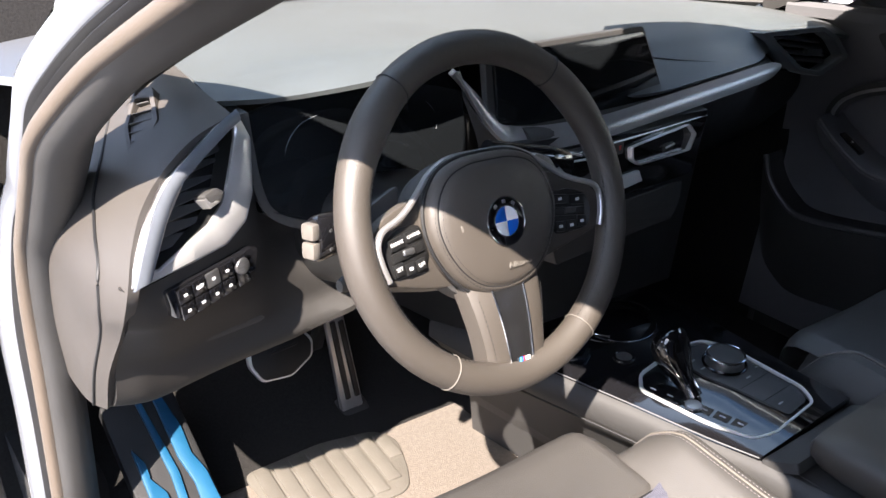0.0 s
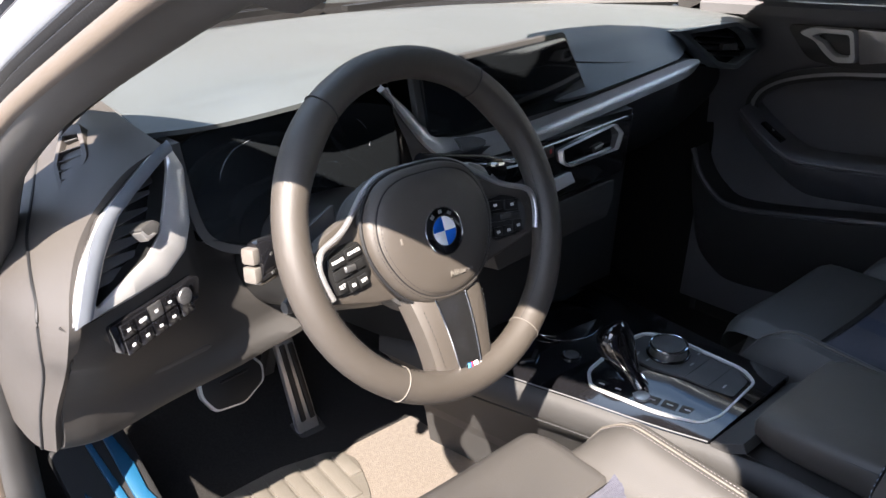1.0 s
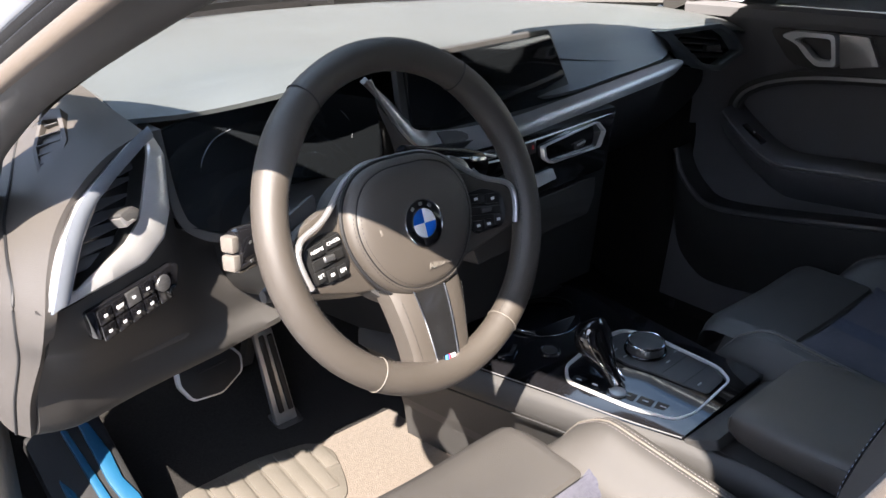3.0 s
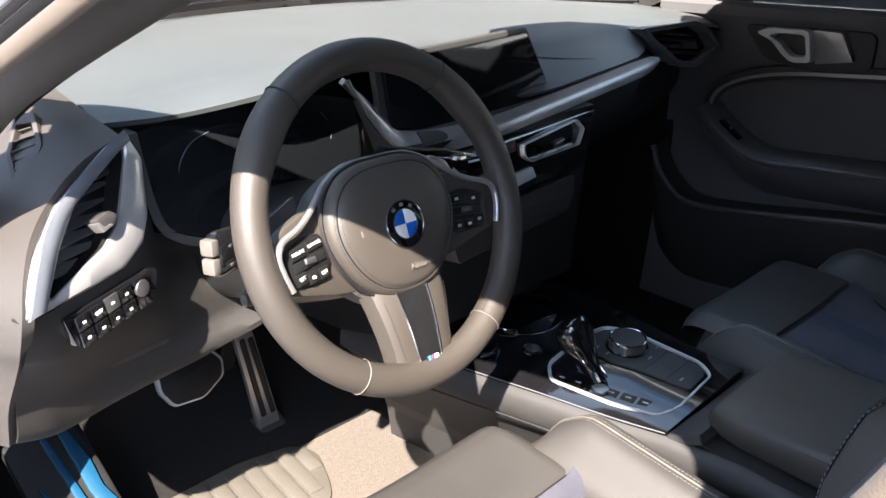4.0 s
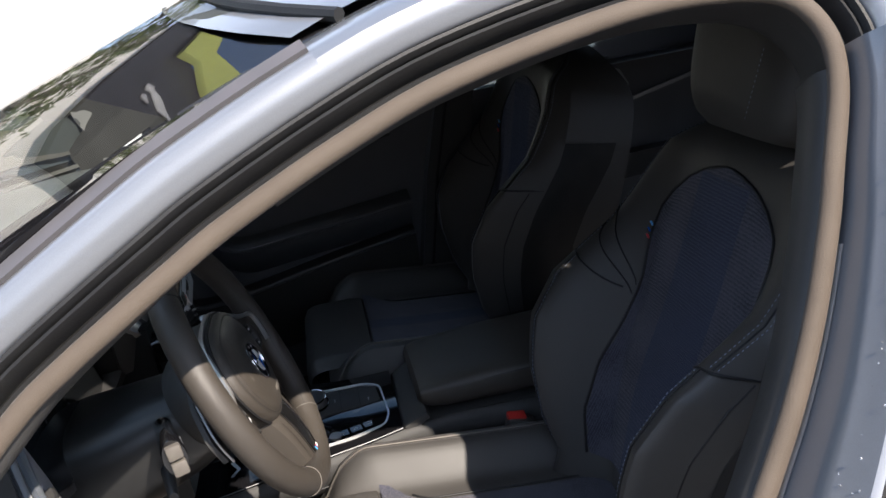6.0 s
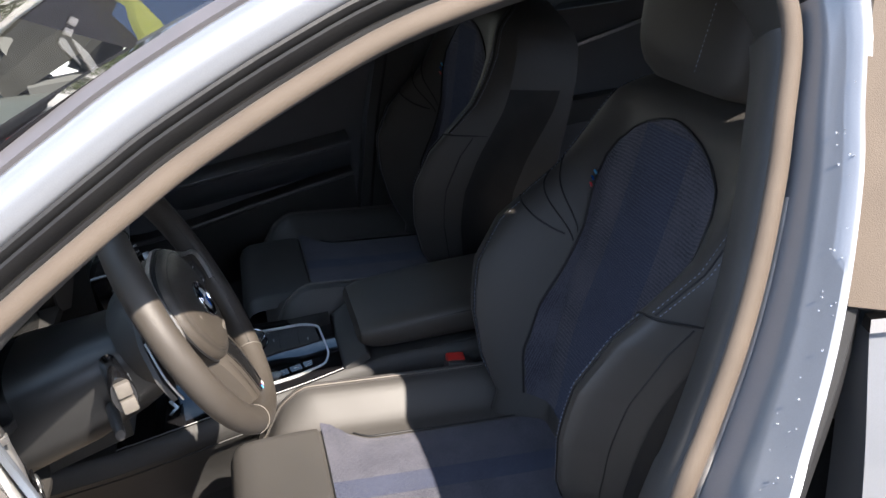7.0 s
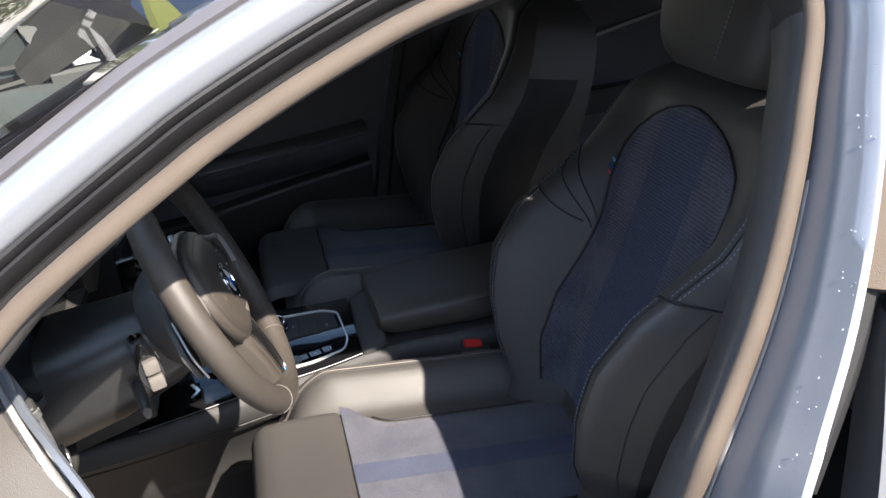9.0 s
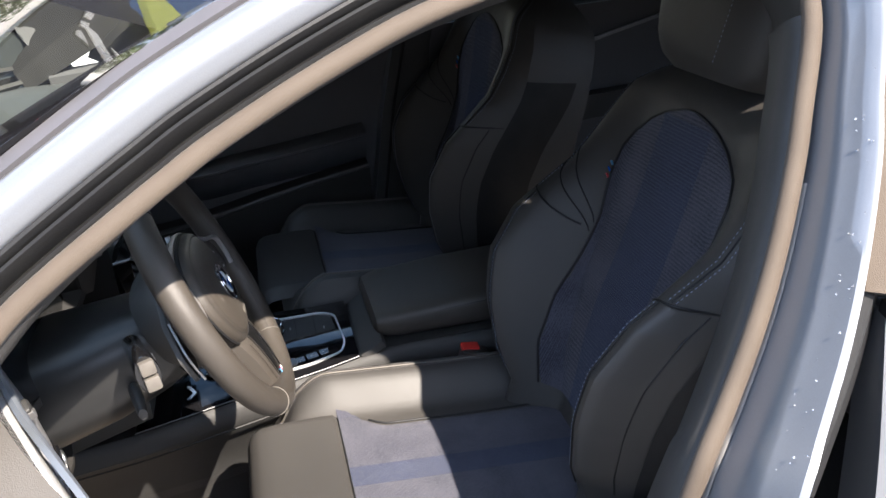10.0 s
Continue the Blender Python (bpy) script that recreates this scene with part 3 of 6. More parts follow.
# neighbouring block, unseen and added: its car side has shade in the colour
house = thing("street_building", "plain unseen building added across the pavement, its wall toned as if shaded", "building", (-8.5, 0, 0))
WALLM = material("shade_toned_render", (0.20, 0.18, 0.16), 0.9, color2=(0.24, 0.215, 0.19), scale=3, bump=0.4, bump_scale=30)
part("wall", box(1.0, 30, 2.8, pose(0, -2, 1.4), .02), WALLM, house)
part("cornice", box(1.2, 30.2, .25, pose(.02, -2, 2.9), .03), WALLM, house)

# low white wall along the far side of the parking bay
yard = thing("boundary_wall", "low white rendered wall in full sun", "wall", (7.0, -6, 0))
WHITEWALL = material("white_render", (0.74, 0.73, 0.71), 0.9, color2=(0.80, 0.79, 0.77), scale=2, bump=0.3, bump_scale=40)
part("wall", box(.24, 26, 2.5, pose(0, 0, 1.25), .02), WHITEWALL, yard)
part("coping", box(.32, 26.1, .08, pose(0, 0, 2.54), .015), WHITEWALL, yard)

# across the street, mirrored in the windscreen: a dark shop fascia with a red line, and trees
shop = thing("shop_building", "pale shop under a dark sign fascia with a red stripe", "building", (6.2, 6.5, 0))
SHOPM = material("dark_fascia", (0.018, 0.018, 0.020), 0.5, color2=(0.028, 0.028, 0.032), scale=2)
PALE = material("pale_render", (0.72, 0.70, 0.66), 0.9, color2=(0.78, 0.76, 0.72), scale=2, bump=0.3, bump_scale=40)
LIME = material("lime_sign_board", (0.42, 0.47, 0.10), 0.6, color2=(0.46, 0.50, 0.13), scale=4)
sx = Matrix.Rotation(radians(-21), 4, "Z")
part("wall", box(7.0, 3, 7.7, sx @ pose(3.5, 1.6, 3.85), .03), PALE, shop)
part("fascia", box(7.2, .5, 3.2, sx @ pose(3.55, .1, 9.3), .03), SHOPM, shop, "dark fascia board")
part("fascia_top", box(7.2, 3.2, .2, sx @ pose(3.55, 1.6, 10.85), .03), SHOPM, shop)
part("stripe", box(.14, .06, 3.2, sx @ pose(.0, -.18, 9.3), .01), RED, shop, "bright red stripe")
part("sign_board", box(1.5, .2, 1.3, sx @ pose(5.6, -.30, 10.7), .02), LIME, shop, "lime green sign board")
for k in range(9):
    part("sign_bar", box(.17, .04, .30, sx @ pose(1.5 + .30 * k, -.17, 9.7), .01), WHITE, shop, "pale unreadable sign letter")
rng = random.Random(11)
BARK = material("grey_bark", (0.10, 0.085, 0.07), 0.9, color2=(0.15, 0.13, 0.11), scale=12, bump=0.8, bump_scale=30)
LEAF = material("sunlit_leaf", (0.055, 0.085, 0.018), 0.5, color2=(0.10, 0.125, 0.03), scale=1.3, spec=0.4)


def street_tree(x, y, h, r):
    """Tapered trunk, limbs and a crown of separate leaf clumps."""
    tr = thing("street_tree", "leafy green street tree in sunlight beyond the car", "tree", (x, y, 0), "street trees")
    limbs = [([(0, 0, 0), (.06, .02, h * .25), (-.03, .05, h * .5), (.05, 0, h * .8)], .13)]
    for k in range(7):
        a, z = k * 2.4 + rng.random(), h * (.38 + .06 * k)
        limbs.append(([(0, 0, z), (math.cos(a) * r * .4, math.sin(a) * r * .4, z + r * .25), (math.cos(a) * r * .8, math.sin(a) * r * .8, z + r * .5)], .045))
    bm = bmesh.new()
    for pts, rad in limbs:
        t2 = tube(crom(pts, 4), rad, 7)
        me = bpy.data.meshes.new("limb")
        t2.to_mesh(me)
        bm.from_mesh(me)
        bpy.data.meshes.remove(me)
    part("trunk", bm, BARK, tr)
    verts, faces = [], []
    for k in range(60):
        a, u, rr = rng.random() * 6.283, rng.uniform(-1, 1), r * (.45 + .6 * rng.random())
        c = Vector((math.cos(a) * rr * math.sqrt(1 - u * u), math.sin(a) * rr * math.sqrt(1 - u * u), h * .72 + u * rr * .9))
        for _ in range(34):
            q = c + Vector((rng.gauss(0, .2), rng.gauss(0, .2), rng.gauss(0, .15)))
            d1 = Vector((rng.gauss(0, 1), rng.gauss(0, 1), rng.gauss(0, .6))).normalized() * .10
            d2 = d1.cross(Vector((rng.gauss(0, 1), rng.gauss(0, 1), rng.gauss(0, 1)))).normalized() * .05
            n = len(verts)
            verts += [q - d1, q + d2, q + d1, q - d2]
            faces.append((n, n + 1, n + 2, n + 3))
    me = bpy.data.meshes.new("crown")
    me.from_pydata(verts, [], faces)
    bm = bmesh.new()
    bm.from_mesh(me)
    bpy.data.meshes.remove(me)
    part("crown", bm, LEAF, tr)


for x, y, h, r in ((8.6, 1.6, 5.6, 1.8), (7.6, -.6, 5.0, 1.6), (5.0, 4.8, 5.0, 1.4), (8.3, 4.0, 6.0, 1.7)):
    street_tree(x, y, h, r)

# floor pan and firewall
tagged(mesh_object("floor", patch([[(-.78, .80, .62), (0, .80, .62), (.70, .80, .62)], [(-.78, .62, .42), (0, .62, .42), (.70, .62, .42)], [(-.78, .50, .335), (0, .50, .335), (.70, .50, .335)],
                                               [(-.78, .2, .325), (0, .2, .325), (.70, .2, .325)], [(-.78, -.8, .33), (0, -.8, .33), (.70, -.8, .33)], [(-.78, -2.2, .4), (0, -2.2, .4), (.70, -2.2, .4)]], 8, 4, thick=-0.02), CARPET), "black carpeted car floor and toe board", "floor", kind="structure")
tagged(mesh_object("firewall", box(1.6, .03, .62, pose(0, .80, .74), .01), CARPET), "dark carpeted bulkhead behind the pedals", "wall", kind="structure")
tagged(mesh_object("ground", box(120, 120, .05, pose(0, 0, -.025), 0), material("grey_paving", (0.16, 0.158, 0.156), 0.85, color2=(0.20, 0.198, 0.196), scale=1.2, bump=0.4, bump_scale=60)), "grey sunlit paving under the car", "ground", kind="structure")

for side in (-1, 1):
    tagged(mesh_object("wall_side", box(.03, 3.1, .16, pose(side * .745, -.70, .36), .004), CARPET), "dark carpeted inner sill", "wall", kind="structure")
tagged(mesh_object("wall_kick", box(.03, .56, .72, pose(.715, .60, .68), .004), CARPET), "dark kick panel beside the passenger footwell", "wall", kind="structure")

# ---- dashboard ----
DARK = material("dark_louvre_plastic", (0.010, 0.010, 0.010), 0.36, color2=(0.013, 0.013, 0.013), scale=30)
LOUVRE = material("grey_louvre_plastic", (0.050, 0.050, 0.052), 0.4, color2=(0.060, 0.060, 0.062), scale=30)
dash = thing("dashboard", "black soft-touch dashboard with satin silver trim, half in sunlight", "dashboard", (0, .3, .9))


def dpart(name, bm, mat, label="", parent=None, smooth=True):
    ob = mesh_object(name, bm, mat, None, smooth)
    if label:
        tagged(ob, label)
    p = dash if parent is None else parent
    bpy.context.view_layer.update()
    ob.parent = p
    ob.matrix_parent_inverse = p.matrix_world.inverted()
    return ob


dpart("top_pad", patch([[(-.560, .262, .995), (-.485, .243, .997), (-.40, .200, 1.016), (-.26, .205, 1.028), (-.12, .225, .965), (.05, .196, .9535), (.22, .202, .9625), (.34, .214, .9690), (.40, .236, .968), (.47, .262, .975), (.555, .240, 1.000), (.71, .23, .985)],
                        [(-.558, .29, .999), (-.48, .275, 1.010), (-.39, .245, 1.026), (-.25, .245, 1.034), (-.11, .265, 1.006), (.05, .258, .990), (.225, .262, .990), (.34, .270, .990), (.41, .276, .996), (.47, .264, 1.006), (.558, .246, 1.012), (.715, .26, .992)],
                        [(-.555, .33, 1.003), (-.47, .32, 1.022), (-.38, .30, 1.034), (-.24, .30, 1.038), (-.10, .32, 1.030), (.06, .315, 1.016), (.23, .325, 1.012), (.345, .33, 1.011), (.42, .33, 1.014), (.48, .32, 1.018), (.56, .30, 1.018), (.72, .29, 1.004)],
                        [(-.55, .44, 1.008), (-.46, .50, 1.025), (-.36, .52, 1.032), (-.22, .55, 1.036), (-.09, .56, 1.037), (.07, .54, 1.036), (.26, .50, 1.032), (.36, .48, 1.027), (.43, .47, 1.025), (.50, .45, 1.023), (.57, .42, 1.018), (.72, .38, 1.010)],
                        [(-.56, .54, 1.012), (-.46, .64, 1.012), (-.34, .71, 1.012), (-.20, .755, 1.01), (-.08, .772, 1.01), (.08, .772, 1.01), (.28, .73, 1.012), (.40, .68, 1.012), (.47, .63, 1.012), (.53, .59, 1.012), (.59, .54, 1.012), (.72, .45, 1.012)]], 5, 6, thick=-0.006), TOPPAD, "broad soft dashboard top under the windscreen")
dpart("top_pad_seam", tube(crom([(.10, .262, .9925), (.15, .250, .9855), (.20, .240, .9800), (.26, .230, .9745)], 8), .0012, 6), HARD)
# driver's side pod: outlet, switches, knee pad and end cap
VN = (.3, -.9, .3)
V_OUT = [(-.554, .232, .989), (-.576, .222, .982), (-.645, .187, .945), (-.675, .163, .913), (-.702, .136, .868), (-.681, .146, .866), (-.632, .165, .868), (-.589, .181, .872), (-.561, .195, .887), (-.547, .208, .911), (-.538, .228, .963), (-.546, .232, .981)]
V_IN = [(-.559, .227, .981), (-.579, .216, .968), (-.625, .192, .941), (-.651, .173, .911), (-.673, .154, .875), (-.668, .154, .874), (-.628, .172, .889), (-.605, .182, .897), (-.585, .194, .912), (-.575, .203, .929), (-.558, .223, .966), (-.556, .227, .976)]
outlet = dpart("side_outlet", plate([Vector(p) - Vector(VN).normalized() * .03 for p in V_OUT], VN, .006, .02, r=.006), GLOSS)
dpart("outlet_frame", bezel(V_OUT, V_IN, VN, .005, .012, .003, inner_drop=.001), VENTSILVER, "satin silver outlet frame", outlet)
dpart("outlet_sleeve", bezel(V_OUT, V_IN, VN, -.001, .010, .003, inner_drop=.030), DARK, "", outlet)
vn = Vector(VN).normalized()
edge = [(Vector(V_OUT[k]), Vector(V_IN[k])) for k in (0, 1, 2, 3, 4)]
dpart("frame_strip", patch([[a + vn * .0065 for a, b in edge], [a.lerp(b, .28) + vn * .0085 for a, b in edge], [a.lerp(b, .5) + vn * .0075 for a, b in edge]], 6, 3, thick=0.006), STRIPM, "blue-grey satin strip along the outlet frame", outlet)
for a, b in (((-.587, .950), (-.552, .958)), ((-.618, .939), (-.554, .951)), ((-.631, .925), (-.557, .938)), ((-.638, .914), (-.560, .924)), ((-.647, .903), (-.568, .911)), ((-.655, .891), (-.585, .898)), ((-.660, .880), (-.615, .883))):
    # blades lie across the opening and lean back into it
    pa, pb = (Vector((x, .2085 + .3333 * (x + .5999) + .3333 * (z - .918) + .002, z)) for x, z in (a, b))
    dpart("louvre", plate([pa, pb, pb + Vector((.004, .020, .013)), pa + Vector((.004, .020, .013))], (.25, -.55, .85), .0011, .0011, .0005), LOUVRE, "", outlet)
dpart("outlet_tab", plate([(-.612, .184, .926), (-.605, .180, .915), (-.592, .184, .916), (-.586, .190, .925), (-.595, .189, .931)], VN, .006, .012, .002, .003), HARD, "", outlet)
dpart("tab_inlay", plate([(-.614, .184, .922), (-.606, .179, .914), (-.594, .183, .917), (-.597, .184, .9195), (-.606, .181, .9175), (-.612, .184, .923)], VN, .009, .004), SILVER, "", outlet)
POD = [[(-.553, .231, .988), (-.600, .213, .977), (-.642, .195, .953), (-.671, .176, .928), (-.690, .156, .898), (-.703, .137, .866), (-.706, .146, .835), (-.703, .176, .800), (-.708, .212, .740), (-.704, .250, .675)],
       [(-.558, .262, .996), (-.605, .245, .986), (-.645, .232, .955), (-.680, .217, .921), (-.703, .200, .890), (-.716, .190, .862), (-.719, .190, .830), (-.716, .205, .795), (-.717, .235, .735), (-.712, .272, .672)],
       [(-.562, .300, 1.004), (-.607, .287, 1.000), (-.643, .278, .970), (-.685, .272, .912), (-.709, .258, .882), (-.721, .248, .858), (-.724, .245, .828), (-.723, .250, .793), (-.722, .272, .735), (-.716, .305, .670)],
       [(-.556, .370, 1.008), (-.596, .372, 1.006), (-.638, .365, .978), (-.682, .352, .920), (-.707, .340, .882), (-.720, .330, .858), (-.724, .330, .828), (-.724, .330, .793), (-.722, .345, .735), (-.716, .370, .668)],
       [(-.552, .470, 1.010), (-.592, .470, 1.005), (-.636, .470, .975), (-.682, .460, .922), (-.706, .450, .885), (-.720, .450, .858), (-.722, .450, .828), (-.722, .450, .793), (-.720, .460, .735), (-.714, .470, .666)]]
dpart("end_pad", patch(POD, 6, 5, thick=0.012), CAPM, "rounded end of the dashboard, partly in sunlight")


def on_pod(r, c):
    i, j = min(int(r), 3), min(int(c), 8)
    a, b = (Vector(POD[i + k][j]).lerp(Vector(POD[i + k][j + 1]), c - j) for k in (0, 1))
    return a.lerp(b, r - i) + Vector((-.0012, -.0002, .0008))


dpart("end_seam", tube(crom([on_pod(r, c) for r, c in ((2.7, 2.0), (2.35, 2.5), (2.0, 3.0), (1.6, 3.5), (1.2, 4.0), (.95, 4.5), (.85, 5.0), (.8, 6.0), (.8, 7.0), (.85, 8.0), (.9, 9.0))], 5), .0017, 6), RUBBER)
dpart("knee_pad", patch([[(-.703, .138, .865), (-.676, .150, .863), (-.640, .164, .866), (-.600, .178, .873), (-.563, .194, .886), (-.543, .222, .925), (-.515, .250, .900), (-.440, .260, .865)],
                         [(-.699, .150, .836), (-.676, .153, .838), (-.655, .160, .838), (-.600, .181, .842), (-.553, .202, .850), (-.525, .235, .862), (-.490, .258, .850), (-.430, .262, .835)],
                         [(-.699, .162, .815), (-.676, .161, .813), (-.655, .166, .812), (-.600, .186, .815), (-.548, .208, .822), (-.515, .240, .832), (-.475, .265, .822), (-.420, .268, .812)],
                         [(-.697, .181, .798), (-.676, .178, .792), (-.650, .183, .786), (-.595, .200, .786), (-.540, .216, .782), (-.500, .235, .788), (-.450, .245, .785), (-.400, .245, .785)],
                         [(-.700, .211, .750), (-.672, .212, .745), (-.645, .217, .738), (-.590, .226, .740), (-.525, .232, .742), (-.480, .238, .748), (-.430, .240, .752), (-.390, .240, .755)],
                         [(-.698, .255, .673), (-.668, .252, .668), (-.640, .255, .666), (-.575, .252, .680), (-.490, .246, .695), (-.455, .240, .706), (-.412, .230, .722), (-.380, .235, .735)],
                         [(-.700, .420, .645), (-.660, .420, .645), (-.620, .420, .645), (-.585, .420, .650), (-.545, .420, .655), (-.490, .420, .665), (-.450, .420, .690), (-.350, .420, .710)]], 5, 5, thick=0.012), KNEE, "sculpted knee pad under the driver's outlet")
dpart("pull_recess", plate([(-.612, .2225, .744), (-.532, .2310, .753), (-.524, .2325, .747), (-.534, .2340, .738), (-.605, .2290, .726)], (.1, -.9, -.45), .0012, .01, r=.004), HARD)
SN = (.3, -.9, .1)
switches = dpart("light_switch_panel", plate([(-.665, .153, .851), (-.656, .152, .819), (-.640, .158, .815), (-.556, .187, .832), (-.551, .191, .857), (-.560, .188, .859)], SN, .003, .010, .002, .004), GLOSS, "gloss black light switch panel")
sm = basis((-.608, .1695, .838), (1, .335, .12), SN) @ Matrix.Translation((0, 0, .004))
for i, x in enumerate((-.040, -.022, -.004, .014, .034)):
    for j, y in enumerate((.0085, -.0085)):
        if i == 4 and j:
            continue
        h = .033 if i == 4 else .0155
        dpart("switch_key", box(.0165, h, .003, sm @ pose(x, 0 if i == 4 else y, .0005), .0012, 2), BRUSHED if (i == 2 and j == 0) else GLOSS, "", switches)
        if i != 4:
            dpart("switch_symbol", box(.0042, .0028, .0006, sm @ pose(x, y, .0023), .0002, 1), WHITE, "", switches)
dpart("dimmer_wheel", disc(.009, .005, sm @ pose(.034, .004, -.001, 0, 0, 0), 24, .002), BRUSHED, "", switches)
lettering("OFF", .0055, sm @ pose(-.022, .0085, .0024), WHITE, switches).matrix_parent_inverse = switches.matrix_world.inverted()
# small defroster outlet in the corner
DN = (-.66, -.36, .66)
dn = Vector(DN).normalized()
D_OUT = [Vector(p) + dn * .003 for p in ((-.622, .307, 1.003), (-.608, .290, 1.006), (-.616, .259, .981), (-.643, .245, .952), (-.652, .257, .951), (-.644, .284, .970))]
d_mid = sum(D_OUT, Vector()) / 6
D_IN = [d_mid + (p - d_mid) * .70 for p in D_OUT]
dv = dpart("defroster_outlet", plate([p - dn * .012 for p in D_IN], DN, .001, .006, r=.002), DARK, "small six-sided side window outlet in the dashboard's end")
dpart("outlet_frame", bezel(D_OUT, D_IN, DN, .003, .016, .003, inner_drop=.012), CAPM, "", dv)
across = (D_IN[2] - D_IN[5]).normalized()
for k in range(5):
    q = (D_IN[0] + D_IN[1]).lerp(D_IN[3] + D_IN[4], (k + .5) / 5) / 2
    dpart("louvre", box((.014, .022, .026, .023, .015)[k], .0016, .011, basis(q - dn * .004, across, dn), .0005, 1), HARD, "", dv)
# instrument display under the hood
cluster = dpart("instrument_display", plate([(-.540, .255, .975), (-.530, .238, .875), (-.47, .232, .855), (-.24, .228, .872), (-.235, .262, 1.005), (-.40, .262, 1.000), (-.50, .262, .985)], (0, -.95, .3), .003, .02, .002, .006), SCREEN, "dark glass instrument display, switched off")
dpart("display_surround", patch([[(-.542, .24, .985), (-.535, .225, .905), (-.515, .22, .868), (-.46, .215, .848), (-.36, .21, .85), (-.23, .195, .875)], [(-.542, .275, .985), (-.535, .27, .90), (-.515, .265, .865), (-.46, .26, .845), (-.36, .26, .845), (-.23, .255, .868)]], 5, 3, thick=0.01), HARD)
dpart("green_lamp", box(.0035, .001, .0015, pose(-.527, .246, .955), .0003, 1), material("green_telltale", (0.01, 0.20, 0.06), 0.4, color2=(0.01, 0.16, 0.05), scale=40), "", cluster)
DIM = material("dim_display_line", (0.10, 0.11, 0.12), 0.4, color2=(0.13, 0.14, 0.15), scale=60)
for arc_pts in (((-.436, .256, .970), (-.468, .252, .961), (-.488, .246, .940), (-.487, .241, .923), (-.460, .233, .898)), ((-.303, .257, .973), (-.288, .253, .962), (-.280, .248, .945), (-.284, .244, .934))):
    dpart("dial_outline", tube(crom([Vector(q) + Vector((0, -.0045, .0015)) for q in arc_pts], 6), .0005, 6), DIM, "", cluster)
for cx, cz, w in ((-.479, .895, .008), (-.453, .897, .013), (-.320, .921, .005), (-.316, .913, .013)):
    dpart("display_reading", box(w, .001, .003, pose(cx, .2345 + (cz - .895) * .31 - .004, cz, 17, 4, 0), .0003, 1), DIM, "", cluster)
# silver trim
TOPE = [(-.302, .192, 1.022), (-.268, .190, .992), (-.228, .184, .956), (-.195, .176, .944), (-.09, .160, .947), (.035, .168, .954), (.2, .185, .963), (.355, .2, .971), (.412, .21, .965)]
BOTE = [(-.296, .188, 1.012), (-.274, .180, .978), (-.242, .168, .938), (-.20, .158, .917), (-.09, .144, .922), (.035, .153, .929), (.2, .17, .938), (.34, .185, .947), (.405, .203, .957)]
dpart("trim_strip", patch([TOPE, [tuple((Vector(a) + Vector(b)) / 2 + Vector((0, -.003, .001))) for a, b in zip(TOPE, BOTE)], BOTE], 6, 4, thick=0.008), SILVER, "satin silver trim strip along the dashboard")
dpart("trim_underpanel", patch([[(-.288, .189, .990), (-.274, .184, .972), (-.243, .173, .935), (-.20, .162, .917)], [(-.256, .194, .932), (-.250, .189, .926), (-.238, .180, .918), (-.21, .165, .91)],
                                [(-.235, .198, .875), (-.230, .192, .875), (-.222, .184, .875), (-.20, .17, .875)]], 5, 5, thick=0.01), SOFT)
PX = [-.20, -.10, .06, .20, .34, .42, .50, .58, .66, .72]
prof = [(.30, .930), (.255, .945), (.222, .956), (.200, .964), (.184, .964), (.172, .950), (.19, .925), (.225, .88), (.28, .82), (.36, .74), (.46, .68), (.62, .66)]


def dash_y(x):
    return 0.10 * max(x, -.1) - 0.004 + 0.05 * max(x - 0.42, 0)


dpart("passenger_face", patch([[(x, y + dash_y(x) + .055 * min(max((x - .40) / .07, 0), 1) * min(max((z - .86) / .06, 0), 1), z - 0.012 * max(x, 0) - .022 * min(max((.34 - x) / .3, 0), 1)) for x in PX] for y, z in prof], 4, 4, thick=0.012), SOFT, "padded passenger side of the dashboard")
# far outlet
RN = (-.3, -1, .15)
R_OUT = [(.412, .262, 1.006), (.541, .222, 1.016), (.575, .210, .998), (.606, .203, .962), (.545, .220, .929), (.500, .235, .938)]
cen = sum((Vector(p) for p in R_OUT), Vector()) / 6
R_IN = [cen + (Vector(p) - cen) * .78 for p in R_OUT]
ro = dpart("far_outlet", plate([Vector(p) - Vector(RN).normalized() * .02 for p in R_OUT], RN, .002, .02, r=.004), GLOSS)
dpart("outlet_frame", bezel(R_OUT, R_IN, RN, .008, .03, .006, inner_drop=.018), TOPPAD, "", ro)
for k in range(4):
    f = (k + .5) / 4
    a, b = Vector((.440, .252, .997)).lerp(Vector((.510, .230, .945)), f), Vector((.545, .218, 1.004)).lerp(Vector((.580, .208, .955)), f)
    dpart("louvre", box((b - a).length, .012, .003, basis((a + b) / 2 + Vector((0, .008, 0)), b - a, (0, -.4, .9)), .001, 1), LOUVRE, "", ro)
dpart("outlet_tab", box(.035, .012, .012, basis((.53, .222, .972), (1, -.3, 0), RN), .003, 2), HARD, "", ro)
# centre stack
CN = (.1, -1, .12)
dpart("centre_housing", loft([[(-.225, y, z0), (.118 + y * .1, y, z0), (.135 + y * .1, y, z1), (-.225, y, z1)] for y, z0, z1 in ((.155, .66, .93), (.30, .62, .95), (.45, .60, .96))]), DARK)
panel = dpart("climate_panel", plate([(-.235, .122, .917), (.158, .163, .922), (.148, .162, .902), (.128, .159, .845), (.116, .158, .838), (-.195, .125, .842), (-.222, .122, .86)], CN, .006, .03, .004, .006), GLOSS, "gloss black climate panel with chrome-rimmed outlets")


